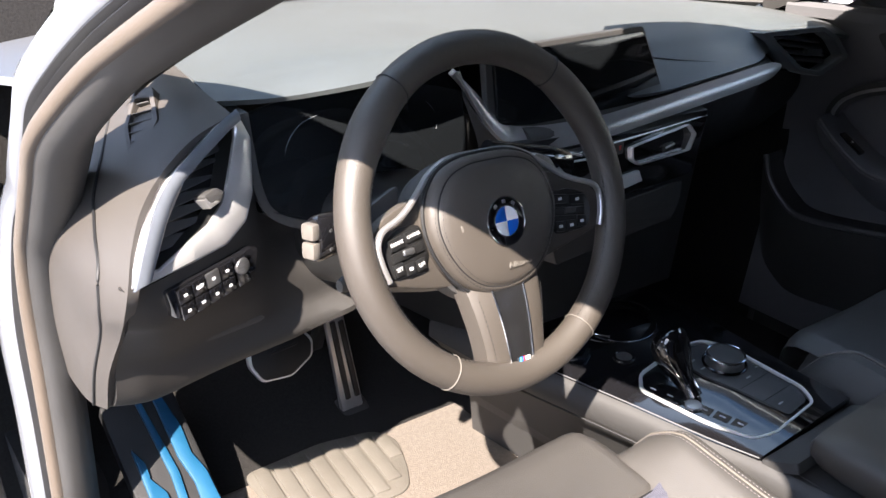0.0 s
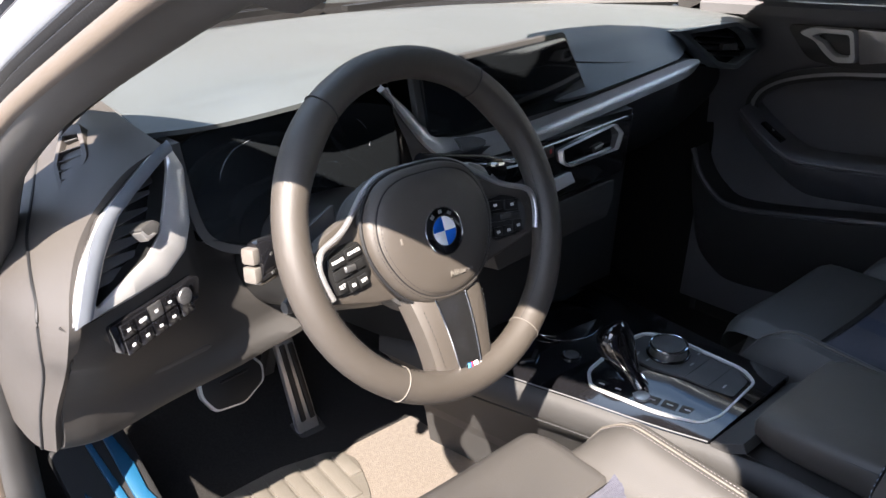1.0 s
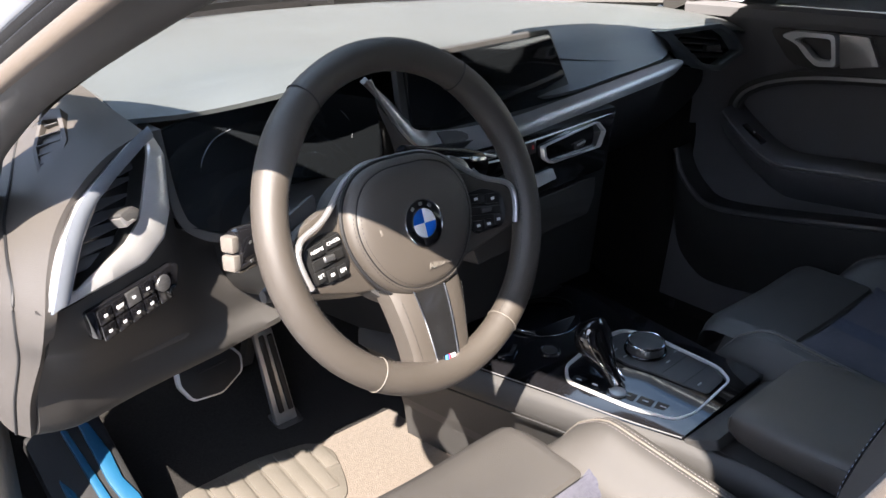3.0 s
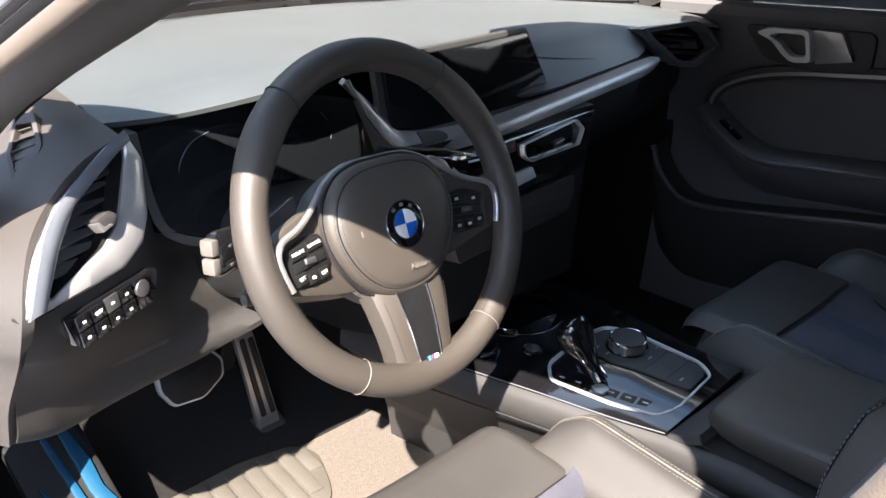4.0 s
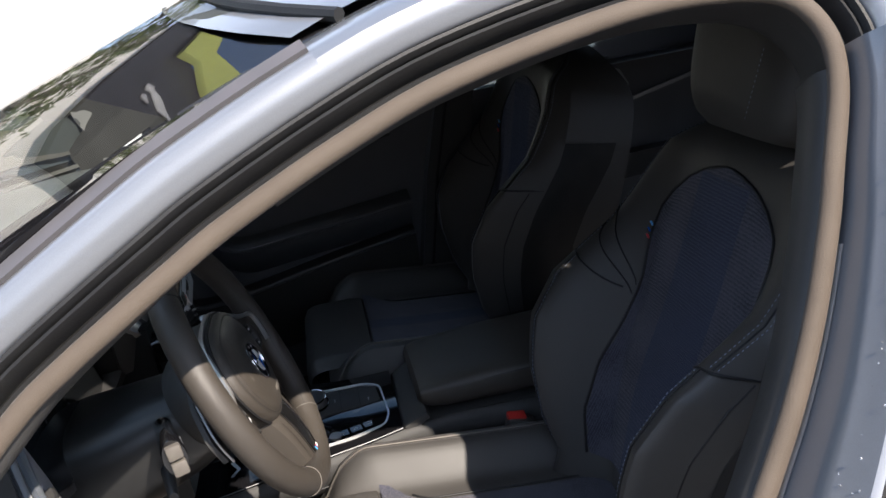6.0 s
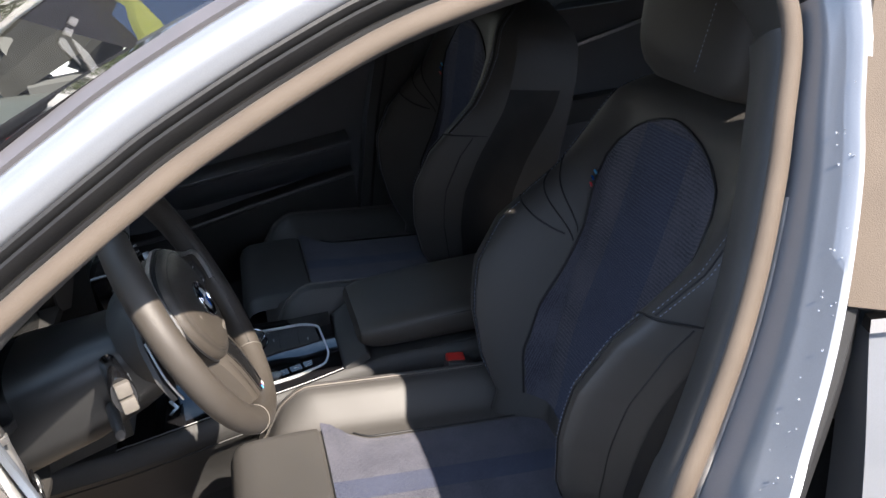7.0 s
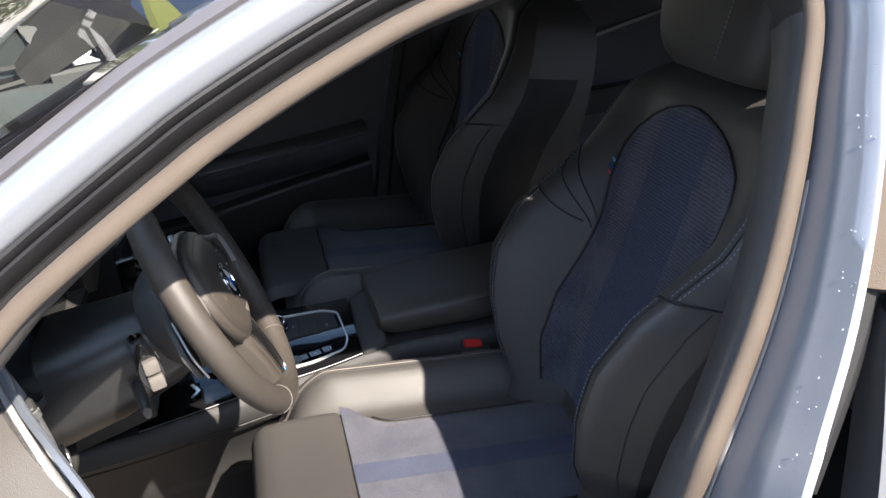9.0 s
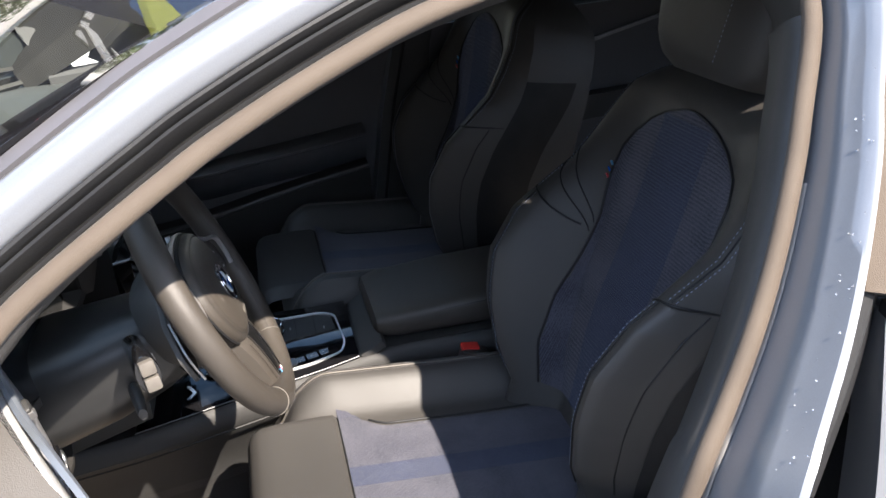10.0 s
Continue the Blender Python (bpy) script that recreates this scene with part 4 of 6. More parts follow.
def centre_outlet(mirror):
    def q(p):
        x, y, z = p
        return (x, y, z) if not mirror else (-.141 - x, y - .006 - (x + .07) * .16, z)
    o = [q((x, y - .005, z)) for x, y, z in ((-.045, .136, .908), (.098, .150, .918), (.117, .152, .901), (.102, .150, .879), (-.024, .138, .880), (-.042, .136, .890))]
    c = sum((Vector(p) for p in o), Vector()) / 6
    i = [Vector(p) - (Vector(p) - c).normalized() * .0050 for p in o]
    ob = dpart("centre_outlet", plate([Vector(p) + Vector((0, .004, 0)) for p in o], CN, .002, .004, r=.004), GLOSS, "", panel)
    dpart("outlet_rim", bezel(o, i, CN, .004, .006, .004, inner_drop=.010), BRIGHT, "chrome outlet rim", panel)
    for k in range(3):
        z = .893 + .012 * k
        a, b = Vector(q((-.036, .142, z - .004))), Vector(q((.098, .155, z)))
        dpart("louvre", box((b - a).length, .010, .002, basis((a + b) / 2, b - a, (0, -.5, .86)), .0008, 1), HARD, "", panel)
    t = Vector(q((.050, .142, .892)))
    dpart("outlet_tab", box(.026, .010, .007, basis(t, (1, .1, .1), CN), .002, 2), HARD, "", panel)
    dpart("tab_inlay", box(.022, .003, .002, basis(t + Vector((0, -.006, .003)), (1, .1, .1), CN), .0006, 1), BRIGHT, "", panel)


centre_outlet(False)
centre_outlet(True)
km = basis((.012, .1413, .858), (1, .1, .02), CN)
for i in range(4):
    dpart("climate_key", box(.019, .015, .004, km @ pose(-.012 + .0205 * i, 0, .003), .0012, 2), HARD, "", panel)
    dpart("key_symbol", box(.007, .004, .0005, km @ pose(-.012 + .0205 * i, 0, .0052), .0001, 1), BRUSHED, "", panel)
dpart("climate_display", plate([(-.062, .132, .871), (-.022, .136, .872), (-.014, .137, .856), (-.059, .132, .853)], CN, .010, .002, .001), material("lcd_panel", (0.55, 0.58, 0.60), 0.15, color2=(0.5, 0.53, 0.55), scale=30), "pale temperature display", panel)
dpart("hazard_key", box(.020, .016, .004, basis((-.073, .126, .912), (1, .1, 0), CN), .0015, 2), HARD, "", panel)
dpart("hazard_mark", box(.004, .006, .0006, basis((-.073, .1225, .914), (1, .1, 0), CN), .0001, 1), RED, "", panel)
radio = dpart("radio_panel", plate([(-.19, .128, .828), (.122, .161, .826), (.118, .161, .795), (.098, .160, .770), (.02, .155, .770), (-.17, .135, .768)], CN, .004, .03, .003, .006), HARD, "dark radio key panel")
rm = basis((-.01, .1465, .799), (1, .105, -.01), CN)
for i in range(8):
    dpart("radio_key", box(.021, .012, .003, rm @ pose(-.09 + .0235 * i, .002, .002), .0008, 1), GLOSS, "", radio)
    dpart("key_symbol", box(.003, .004, .0004, rm @ pose(-.09 + .0235 * i, .002, .0037), .0001, 1), BRUSHED, "", radio)
dpart("radio_strip", box(.22, .003, .003, rm @ pose(0, .016, .003), .001, 1), BRUSHED, "", radio)
dpart("radio_strip", box(.22, .002, .003, rm @ pose(0, -.014, .002), .001, 1), BRUSHED, "", radio)
# free-standing screen
screen = thing("central_screen", "wide dark touch screen standing on the dashboard, switched off", "screen", (-.05, .2, .96))
s0 = mesh_object("housing", plate([(-.264, .186, 1.040), (.048, .218, 1.046), (.130, .219, .932), (-.10, .196, .926), (-.248, .182, .946)], (.09, -1, .04), .002, .007, .002, .008), HARD)
s1 = mesh_object("glass", plate([(-.254, .183, 1.035), (.041, .2145, 1.040), (.116, .2155, .938), (-.10, .1945, .932), (-.238, .181, .950)], (.09, -1, .04), .0045, .0, .001, .008), SCREEN)
hang(screen, s0, s1)
tagged(s0, "matt black screen housing")

# ---- steering wheel ----
JOINT = material("tan_leather_joint", (0.09, 0.08, 0.07), 0.6, color2=(0.11, 0.10, 0.085), scale=90)
WHEEL_TILT, RIM_R, RIM_T = 22.0, .1640, .0168
_t = radians(WHEEL_TILT)
WM = basis((-.374, .020, .920), (1, 0, 0), (0, -math.cos(_t), math.sin(_t)))
wheel = thing("steering_wheel", "black leather three-spoke sports steering wheel, lower half in sunlight", "steering wheel")
wheel.matrix_basis = WM


def rim_section(a):
    """Rim radius and half thicknesses at angle a: thumb rests swell at ten and two."""
    g = math.exp(-((math.degrees(a) - 38) / 14) ** 2) + math.exp(-((math.degrees(a) - 142) / 14) ** 2)
    return RIM_R - .001 * g, RIM_T + .0018 * g, RIM_T + .0006 * g


rings = []
for i in range(97):
    a = 2 * math.pi * i / 96
    R, rx, rz = rim_section(a % (2 * math.pi))
    rings.append([Vector(((R + rx * math.cos(t)) * math.cos(a), (R + rx * math.cos(t)) * math.sin(a), rz * math.sin(t))) for t in (2 * math.pi * j / 18 for j in range(18))])
bm = grid_bm(rings, close_u=True)
bmesh.ops.remove_doubles(bm, verts=bm.verts, dist=1e-5)
rim = part("rim", bm, LEATHER, wheel, "leather-wrapped rim")
for deg in (126, 54, 237, 302):
    a = radians(deg)
    R, rx, rz = rim_section(a)
    loop = [((R + (rx + .0004) * math.cos(t)) * math.cos(a), (R + (rx + .0004) * math.cos(t)) * math.sin(a), (rz + .0004) * math.sin(t)) for t in (2 * math.pi * j / 28 for j in range(29))]
    part("leather_joint", tube(loop, .0007, 6, (math.cos(a + 1.57), math.sin(a + 1.57), .1)), JOINT if deg > 180 else RUBBER, rim)
for a0, a1 in ((302, 388), (152, 246)):
    pts = [((RIM_R - RIM_T * .93) * math.cos(radians(a)), (RIM_R - RIM_T * .93) * math.sin(radians(a)), RIM_T * .45) for a in np.linspace(a0, a1, 60)]
    part("rim_stitching", stitches(pts, .0055, .0045, .0006), RUBBER, rim)
# airbag cover
HUB = [(0, .068), (.030, .0665), (.056, .057), (.073, .036), (.078, .010), (.072, -.016), (.056, -.042), (.032, -.060), (0, -.066)]
HUB = HUB + [(-x, y) for x, y in HUB[-2:0:-1]]
HUB = [Vector((p.x * 1.06, p.y * 1.06)) for p in crom([Vector((*p, 0)) for p in HUB + HUB[:1]], 5)[:-1]]
dome = [(1.0, -.014), (1.0, .000), (.985, .006), (.95, .0105), (.90, .0125), (.885, .0118), (.865, .0135), (.78, .0165), (.60, .0195), (.38, .021), (.18, .0212)]
hub = part("airbag_cover", loft([[Vector((p.x * s, p.y * s + .008, z)) for p in HUB] for s, z in dome]), LEATHER, wheel, "padded leather airbag cover")
for s, z in ((.925, .0118), (.84, .0146)):
    pts = [Vector((p.x * s, p.y * s + .008, z)) for p in HUB if p.y < .034]
    n = len(pts)
    j = max(range(n), key=lambda k: (pts[k - 1] - pts[k]).length)
    part("cover_stitching", stitches(pts[j:] + pts[:j], .0042, .003, .0005), RUBBER, hub)
part("cover_gap", tube([Vector((p.x * 1.004, p.y * 1.004 + .008, .001)) for p in HUB] + [Vector((HUB[0].x * 1.004, HUB[0].y * 1.004 + .008, .001))], .0022, 6), RUBBER, hub)
part("crease", tube([Vector((p.x * .885, p.y * .885 + .008, .0118)) for p in HUB] + [Vector((HUB[0].x * .885, HUB[0].y * .885 + .008, .0118))], .0009, 6), RUBBER, hub)
lettering("AIRBAG", .0095, pose(.012, -.034, .0192, -9, 4, 0), JOINT, hub, extrude=.0006)
part("horn_mark", box(.010, .006, .0008, pose(-.048, .012, .0188), .0003, 1), JOINT, hub)
# round emblem: plain ring and quarters
emb = part("emblem", disc(.0242, .003, pose(0, .010, .0195), 48, .001), GLOSS, wheel, "round black, blue and white enamel emblem with a chrome rim")
part("emblem_rim", ring_bm(.0239, .0008, pose(0, .010, .0225), 48, 8), CHROME, emb)
part("emblem_rim", ring_bm(.0150, .0006, pose(0, .010, .0228), 48, 8), CHROME, emb)
for k in range(4):
    pts = [(0, 0)] + [(.0148 * math.cos(radians(90 * k + d)), .0148 * math.sin(radians(90 * k + d))) for d in range(0, 91, 10)]
    part("emblem_quarter", slab(pts, .0006, pose(0, .010, .0225), .0001), WHITE if k in (0, 2) else BLUE, emb)
for d in (55, 90, 125):
    part("emblem_mark", box(.0045, .0035, .0006, pose(.0195 * math.cos(radians(d)), .010 + .0195 * math.sin(radians(d)), .0227, 0, 0, d - 90), .0002, 1), BRUSHED, emb)


def side_spoke(sx):
    # the face of the spoke sinks towards the hub
    tilt = Matrix.Translation((0, 0, -.0295)) @ Matrix.Rotation(-sx * radians(8.8), 4, "Y")
    o = [(.060, .052), (.098, .046), (.128, .036), (.150, .018), (.1545, -.004), (.150, -.022), (.118, -.030), (.080, -.040), (.050, -.045)]
    o = [(sx * x, y) for x, y in o]
    sp = part("side_spoke", slab(o, .012, tilt @ pose(0, 0, -.010), .003, .008), LEATHER, wheel)
    edge = [(sx * x, y + .018, z - .003) for x, y, z in ((.000, .0625, -.010), (.009, .063, -.010), (.040, .061, -.009), (.064, .0506, -.007), (.082, .037, -.003), (.099, .024, .001), (.114, .016, .004), (.132, .0095, .006), (.1404, .0027, .008), (.1434, -.007, .008), (.1417, -.022, .008), (.137, -.038, .007))]
    part("spoke_bezel", sweep(crom(edge, 5), [(.0025, -.003), (.0025, .001), (.0012, .0022), (-.0012, .0022), (-.0025, .001), (-.0025, -.003)], (0, 0, 1)), SILVER, sp, "satin silver spoke edging")
    pn = part("key_panel", slab([(sx * x, y) for x, y in ((.086, .024), (.112, .026), (.134, .016), (.138, -.004), (.130, -.020), (.090, -.022), (.080, -.004))], .004, tilt @ pose(0, 0, .001), .001, .006), DARK, sp)
    keys = [(.098, .016, .020, .010), (.120, .012, .018, .011), (.108, .001, .040, .009), (.094, -.013, .012, .011), (.108, -.014, .012, .011), (.122, -.012, .012, .012)]
    legends = ("CANCEL", "RESUME", "", "LIM", "", "SET") if sx < 0 else ("", "", "", "", "", "")
    for (x, y, w, h), txt in zip(keys, legends):
        part("key", box(w, h, .003, tilt @ pose(sx * x, y, .0058, 0, 0, -sx * 8), .0012, 2), DARK, pn)
        if txt:
            lettering(txt, .0046 if len(txt) > 3 else .0052, tilt @ pose(sx * x, y, .0074, 0, 0, -sx * 8), WHITE, pn)
        else:
            part("key_symbol", box(.0045, .003, .0005, tilt @ pose(sx * x, y, .0074), .0001, 1), WHITE, pn)
    part("rocker", box(.014, .006, .004, tilt @ pose(sx * .108, .002, .0075), .0018, 3), BRUSHED if sx < 0 else HARD, pn)
    part("shift_paddle", plate([(sx * .085, .064, -.030), (sx * .125, .046, -.028), (sx * .150, .012, -.026), (sx * .146, -.020, -.026), (sx * .118, -.010, -.028), (sx * .09, .03, -.03)], (0, 0, 1), .003, .003, .0015, .006), HARD, wheel)
    part("paddle_edge", sweep(crom([(sx * .125, .047, -.0245), (sx * .149, .013, -.0225), (sx * .147, -.020, -.0225)], 6), [(.0012, -.001), (.0012, .0012), (-.0012, .0012), (-.0012, -.001)], (0, 0, 1)), SILVER, wheel)


side_spoke(-1)
side_spoke(1)
# lower spoke with its dark insert
rows = []
for k in range(9):
    f = k / 8
    y, w, z = -.040 - .112 * f, .050 - .016 * f + .010 * f ** 6, .004 - .010 * f - .013 * (1 - f) ** 3
    rows.append([(-w, y - .004, z - .014), (-w * .96, y - .003, z - .004), (-w * .8, y - .001, z + .001), (-.018 + .003 * f, y, z + .002), (0, y, z + .0015), (.018 - .003 * f, y, z + .002), (w * .8, y - .001, z + .001), (w * .96, y - .003, z - .004), (w, y - .004, z - .014)])
low = part("lower_spoke", grid_bm(rows, thick=(0, 0, -.010)), LEATHER, wheel)
part("spoke_insert", grid_bm([[(-.003 * (1 - k / 8) - (.0195 - .007 * k / 8), -.052 - .092 * k / 8, .0068 - .0078 * k / 8 - .013 * (.89 - .82 * k / 8) ** 3), (-.003 * (1 - k / 8), -.052 - .092 * k / 8, .0080 - .0078 * k / 8 - .013 * (.89 - .82 * k / 8) ** 3), (-.003 * (1 - k / 8) + .0195 - .007 * k / 8, -.052 - .092 * k / 8, .0068 - .0078 * k / 8 - .013 * (.89 - .82 * k / 8) ** 3)] for k in range(9)], thick=(0, 0, -.006)), SMOKED, low, "smoked chrome insert")
for sx in (-1, 1):
    part("insert_edge", tube([(-.003 * (1 - k / 8) + sx * (.0205 - .007 * k / 8), -.052 - .092 * k / 8, .0070 - .0078 * k / 8 - .013 * (.89 - .82 * k / 8) ** 3) for k in range(9)], .0011, 6), CHROME, low)
    part("spoke_stitching", stitches([(sx * (.041 - .013 * k / 8), -.060 - .085 * k / 8, .0055 - .0100 * k / 8 - .013 * (.82 - .76 * k / 8) ** 3) for k in range(9)], .005, .004, .0005), RUBBER, low)
part("badge", box(.017, .008, .0012, pose(.001, -.131, .0012, -4), .0004, 1), GLOSS, low, "small striped sport badge")
for k, mt in enumerate((MLIGHT, BLUE, MRED)):
    part("badge_stripe", box(.0022, .0066, .0008, pose(-.0045 + .0024 * k, -.131, .0020, -4, 0, -14), .0001, 1), mt, low)
part("badge_mark", box(.006, .0055, .0008, pose(.0052, -.131, .0020, -4), .0002, 1), WHITE, low)
part("hub_back", loft([[Vector((p.x * s, p.y * s + .004, z)) for p in HUB] for s, z in ((1.02, -.012), (1.05, -.030), (.95, -.055), (.80, -.075))]), HARD, wheel)

for ob in wheel.children_recursive:
    # the hub sits a little low in the rim
    if ob is not rim and ob.parent is not rim:
        if ob.parent is wheel:
            lift = .003 if ob.name.startswith("side_spoke") else .007 if ob.name.startswith("lower_spoke") else -.005
            ob.matrix_basis = Matrix.Translation((-.003, -.018, lift)) @ ob.matrix_basis

# ---- steering column and stalks ----
column = thing("steering_column", "black plastic steering column shroud with control stalks", "steering column", (-.375, .2, .85))
rings = []
for y, zc, w, h in ((.075, .868, .056, .046), (.10, .862, .068, .052), (.16, .845, .080, .060), (.26, .825, .095, .066)):
    rings.append([Vector((-.375 + w * (abs(math.cos(a)) ** .6) * (1 if math.cos(a) > 0 else -1), y + .30 * h * math.sin(a), zc + h * (abs(math.sin(a)) ** .7) * (1 if math.sin(a) > 0 else -1))) for a in (2 * math.pi * k / 32 for k in range(32))])
hang(column, tagged(mesh_object("shroud", loft(rings), DARK), "moulded black column shroud"))
stalk_m = basis((-.513, .092, .903), (-1, -.30, .06), (.29, -.95, .10))
ob = mesh_object("left_stalk", loft([[stalk_m @ Vector((x, w * math.cos(a), h * math.sin(a))) for a in (2 * math.pi * k / 20 for k in range(20))] for x, w, h in ((-.06, .010, .010), (-.02, .013, .011), (0, .022, .012), (.030, .023, .013), (.034, .021, .012))]), GLOSS)
hang(column, ob)
tagged(ob, "gloss black indicator stalk")
for y in (.0092, -.0092):
    o2 = mesh_object("stalk_cap", box(.010, .0160, .016, stalk_m @ pose(.038, y, .001), .003, 2), JOINT)
    hang(ob, o2)
for x in (.010, .022):
    for y in (.010, -.008):
        o2 = mesh_object("stalk_symbol", box(.0042, .0028, .001, stalk_m @ pose(x, y, .0118, 0, 0, 20), .0002, 1), BRUSHED)
        hang(ob, o2)
rst = basis((-.276, .098, .942), (1, -.02, -.30), (.05, -.97, .2))
ob = mesh_object("right_stalk", loft([[rst @ Vector((x, w * math.cos(a), h * math.sin(a))) for a in (2 * math.pi * k / 20 for k in range(20))] for x, w, h in ((-.05, .010, .010), (0, .014, .011), (.045, .018, .012), (.078, .018, .012), (.084, .015, .010))]), GLOSS)
for x, y in ((.050, .007), (.064, .007), (.060, -.008)):
    hang(ob, mesh_object("stalk_symbol", box(.0045, .0028, .001, rst @ pose(x, y, .0118), .0002, 1), BRUSHED))
for y in (.0145, -.0145):
    hang(ob, mesh_object("stalk_band", box(.022, .003, .006, rst @ pose(.090, y, .004), .001, 1), BRIGHT))
blade = mesh_object("shift_paddle", plate([(-.290, .066, .948), (-.281, .066, .956), (-.258, .066, .946), (-.244, .066, .924), (-.246, .066, .910), (-.286, .066, .914)], (.1, -.95, .25), .003, .004, .0015, .004), BRUSHED)
hang(wheel, blade)
hang(column, ob)
tagged(ob, "gloss black wiper stalk")
low_l = basis((-.470, .115, .835), (-1, -.25, -.06), (.24, -.96, 0))
ob = mesh_object("adjuster_lever", loft([[low_l @ Vector((x, w * math.cos(a), h * math.sin(a))) for a in (2 * math.pi * k / 16 for k in range(16))] for x, w, h in ((-.04, .009, .007), (0, .011, .007), (.025, .010, .006), (.032, .007, .005))]), HARD)
hang(column, ob)

# ---- centre console ----
console = thing("centre_console", "black centre console with a gloss panel, gear selector and armrest", "console", (0, -.1, .33))


def cpart(name, bm, mat, label="", parent=None):
    return dpart(name, bm, mat, label, console if parent is None else parent)


# (y, left edge, right edge, top)
CS = [(.34, -.19, .17, .60), (.20, -.17, .16, .600), (.114, -.158, .150, .606), (.0, -.130, .135, .608), (-.10, -.105, .125, .608), (-.165, -.090, .120, .612), (-.20, -.088, .125, .615), (-.26, -.080, .135, .616), (-.40, -.08, .14, .61), (-.75, -.10, .14, .60)]
cpart("side_wall", grid_bm([[(l + .105, y, .335), (l + .09, y, .42), (l + .055, y, .49), (l + .010, y, .55), (l - .006, y, z - .035), (l - .006, y, z - .012), (l, y, z - .002), (l + .004, y, z)] for y, l, r, z in CS], thick=0.008), SOFT, "sunlit padded console flank")
cpart("side_wall", grid_bm([[(r + .012, y, .335), (r + .010, y, .54), (r + .006, y, z - .012), (r, y, z - .002), (r - .004, y, z)] for y, l, r, z in CS], thick=-0.008), SOFT)
cpart("body", loft([[(l + .115, y, .34), (r - .004, y, .34), (r - .004, y, z - .004), (l + .006, y, z - .004), (l + .016, y, .56), (l + .065, y, .49)] for y, l, r, z in CS]), HARD)
cpart("flank_seam", tube(crom([(l - .0105, y, z - .040) for y, l, r, z in CS[:7]], 4), .0014, 6), RUBBER)
panel_top = cpart("gloss_panel", loft([[(l + .003, y, z - .006), (r - .003, y, z - .006), (r - .003, y, z + .003), (r - .008, y, z + .006), (l + .008, y, z + .006), (l + .003, y, z + .003)] for y, l, r, z in CS[1:6]]), GLOSS, "piano black console panel")
cpart("panel_edge", tube(crom([(l + .002, y, z + .004) for y, l, r, z in CS[1:6]], 4), .0010, 6), SATIN)
ZT = .6145
FR = [(-.094, .012, ZT), (-.066, .038, ZT), (.030, .050, ZT), (.074, .040, ZT), (.092, .005, ZT), (.088, -.115, ZT), (.070, -.143, ZT), (-.030, -.150, ZT), (-.062, -.140, ZT), (-.082, -.080, ZT)]
FI = [(x * .955 + .000, y * .962 - .002, ZT) for x, y, z in FR]
cpart("selector_frame", bezel(FR, FI, (0, 0, 1), .0035, .004, .012), BRIGHT, "chrome frame round the selector", panel_top)
cpart("control_plate", slab([(.005, .042), (.066, .034), (.082, .002), (.079, -.108), (.064, -.134), (.018, -.138), (.012, -.07), (.000, -.02)], .004, pose(0, 0, ZT - .001), .001, .006), HARD, "", panel_top)
for y in (-.068, -.102):
    cpart("plate_joint", box(.066, .0012, .0012, pose(.048, y, ZT + .003), .0003, 1), RUBBER, "", panel_top)
for x, y, r in ((.022, .030, 20), (.018, .012, 10), (.014, -.008, 0), (.078, -.050, 0), (.046, -.058, 0), (.030, -.118, 0)):
    cpart("plate_mark", box(.009, .0025, .0006, pose(x, y, ZT + .0032, 0, 0, r), .0001, 1), BRUSHED, "", panel_top)
for k in range(7):
    f = k / 6
    x, y = -.080 + .036 * f, .004 - .138 * f
    cpart("selector_key", box(.016, .0195, .0014, pose(x + .004, y, ZT - .0002, 0, 0, 12), .0003, 1), GLOSS, "", panel_top)
    cpart("key_mark", box(.0022, .008, .0005, pose(x + .004, y, ZT + .0006, 0, 0, 12), .0001, 1), WHITE if k != 3 else SILVER, "", panel_top)
cpart("start_key", disc(.011, .004, pose(-.064, -.052, ZT), 24, .001), SILVER, "satin start key", panel_top)
# rotary controller
knob = cpart("rotary_controller", disc(.0265, .016, pose(.048, -.018, ZT + .002), 48, .003, .0255), BRUSHED, "brushed metal rotary controller")
cpart("controller_ring", ring_bm(.0258, .0016, pose(.048, -.018, ZT + .018), 48, 8), CHROME, "", knob)
cpart("controller_top", disc(.0235, .003, pose(.048, -.018, ZT + .0165), 48, .001), HARD, "", knob)
cpart("controller_collar", ring_bm(.029, .0022, pose(.048, -.018, ZT + .004), 48, 8), GLOSS, "", knob)
# gear selector lever: slim neck, broad faceted head
GA, GB = Vector((-.046, -.036, ZT)), Vector((-.046, .016, .692))
rings = []
for f, w, d in ((0, .013, .014), (.12, .011, .013), (.26, .013, .015), (.42, .021, .020), (.58, .0265, .023), (.74, .0275, .024), (.88, .0245, .021), (.96, .019, .016), (1.0, .011, .009)):
    c = GA.lerp(GB, f) + Vector((0, .012 * math.sin(math.pi * f), 0))
    t = (GB - GA).normalized()
    sx, sy = Vector((1, 0, 0)), t.cross(Vector((1, 0, 0)))
    rings.append([c + sx * w * math.cos(a) * (1.12 if abs(math.cos(a)) < .4 else 1) + sy * d * math.sin(a) for a in (2 * math.pi * k / 20 + .157 for k in range(20))])
lever = cpart("gear_selector", loft(rings), GLOSS, "gloss black gear selector lever with chrome edges")
for sx in (-1, 1):
    pts = [GA.lerp(GB, f) + Vector((sx * w, .012 * math.sin(math.pi * f) - d, .0)) for f, w, d in ((.05, .009, .012), (.25, .010, .013), (.48, .018, .015), (.66, .0225, .016), (.82, .022, .014), (.93, .017, .010))]
    cpart("lever_edge", tube(crom(pts, 4), .0013, 6), CHROME, "", lever)
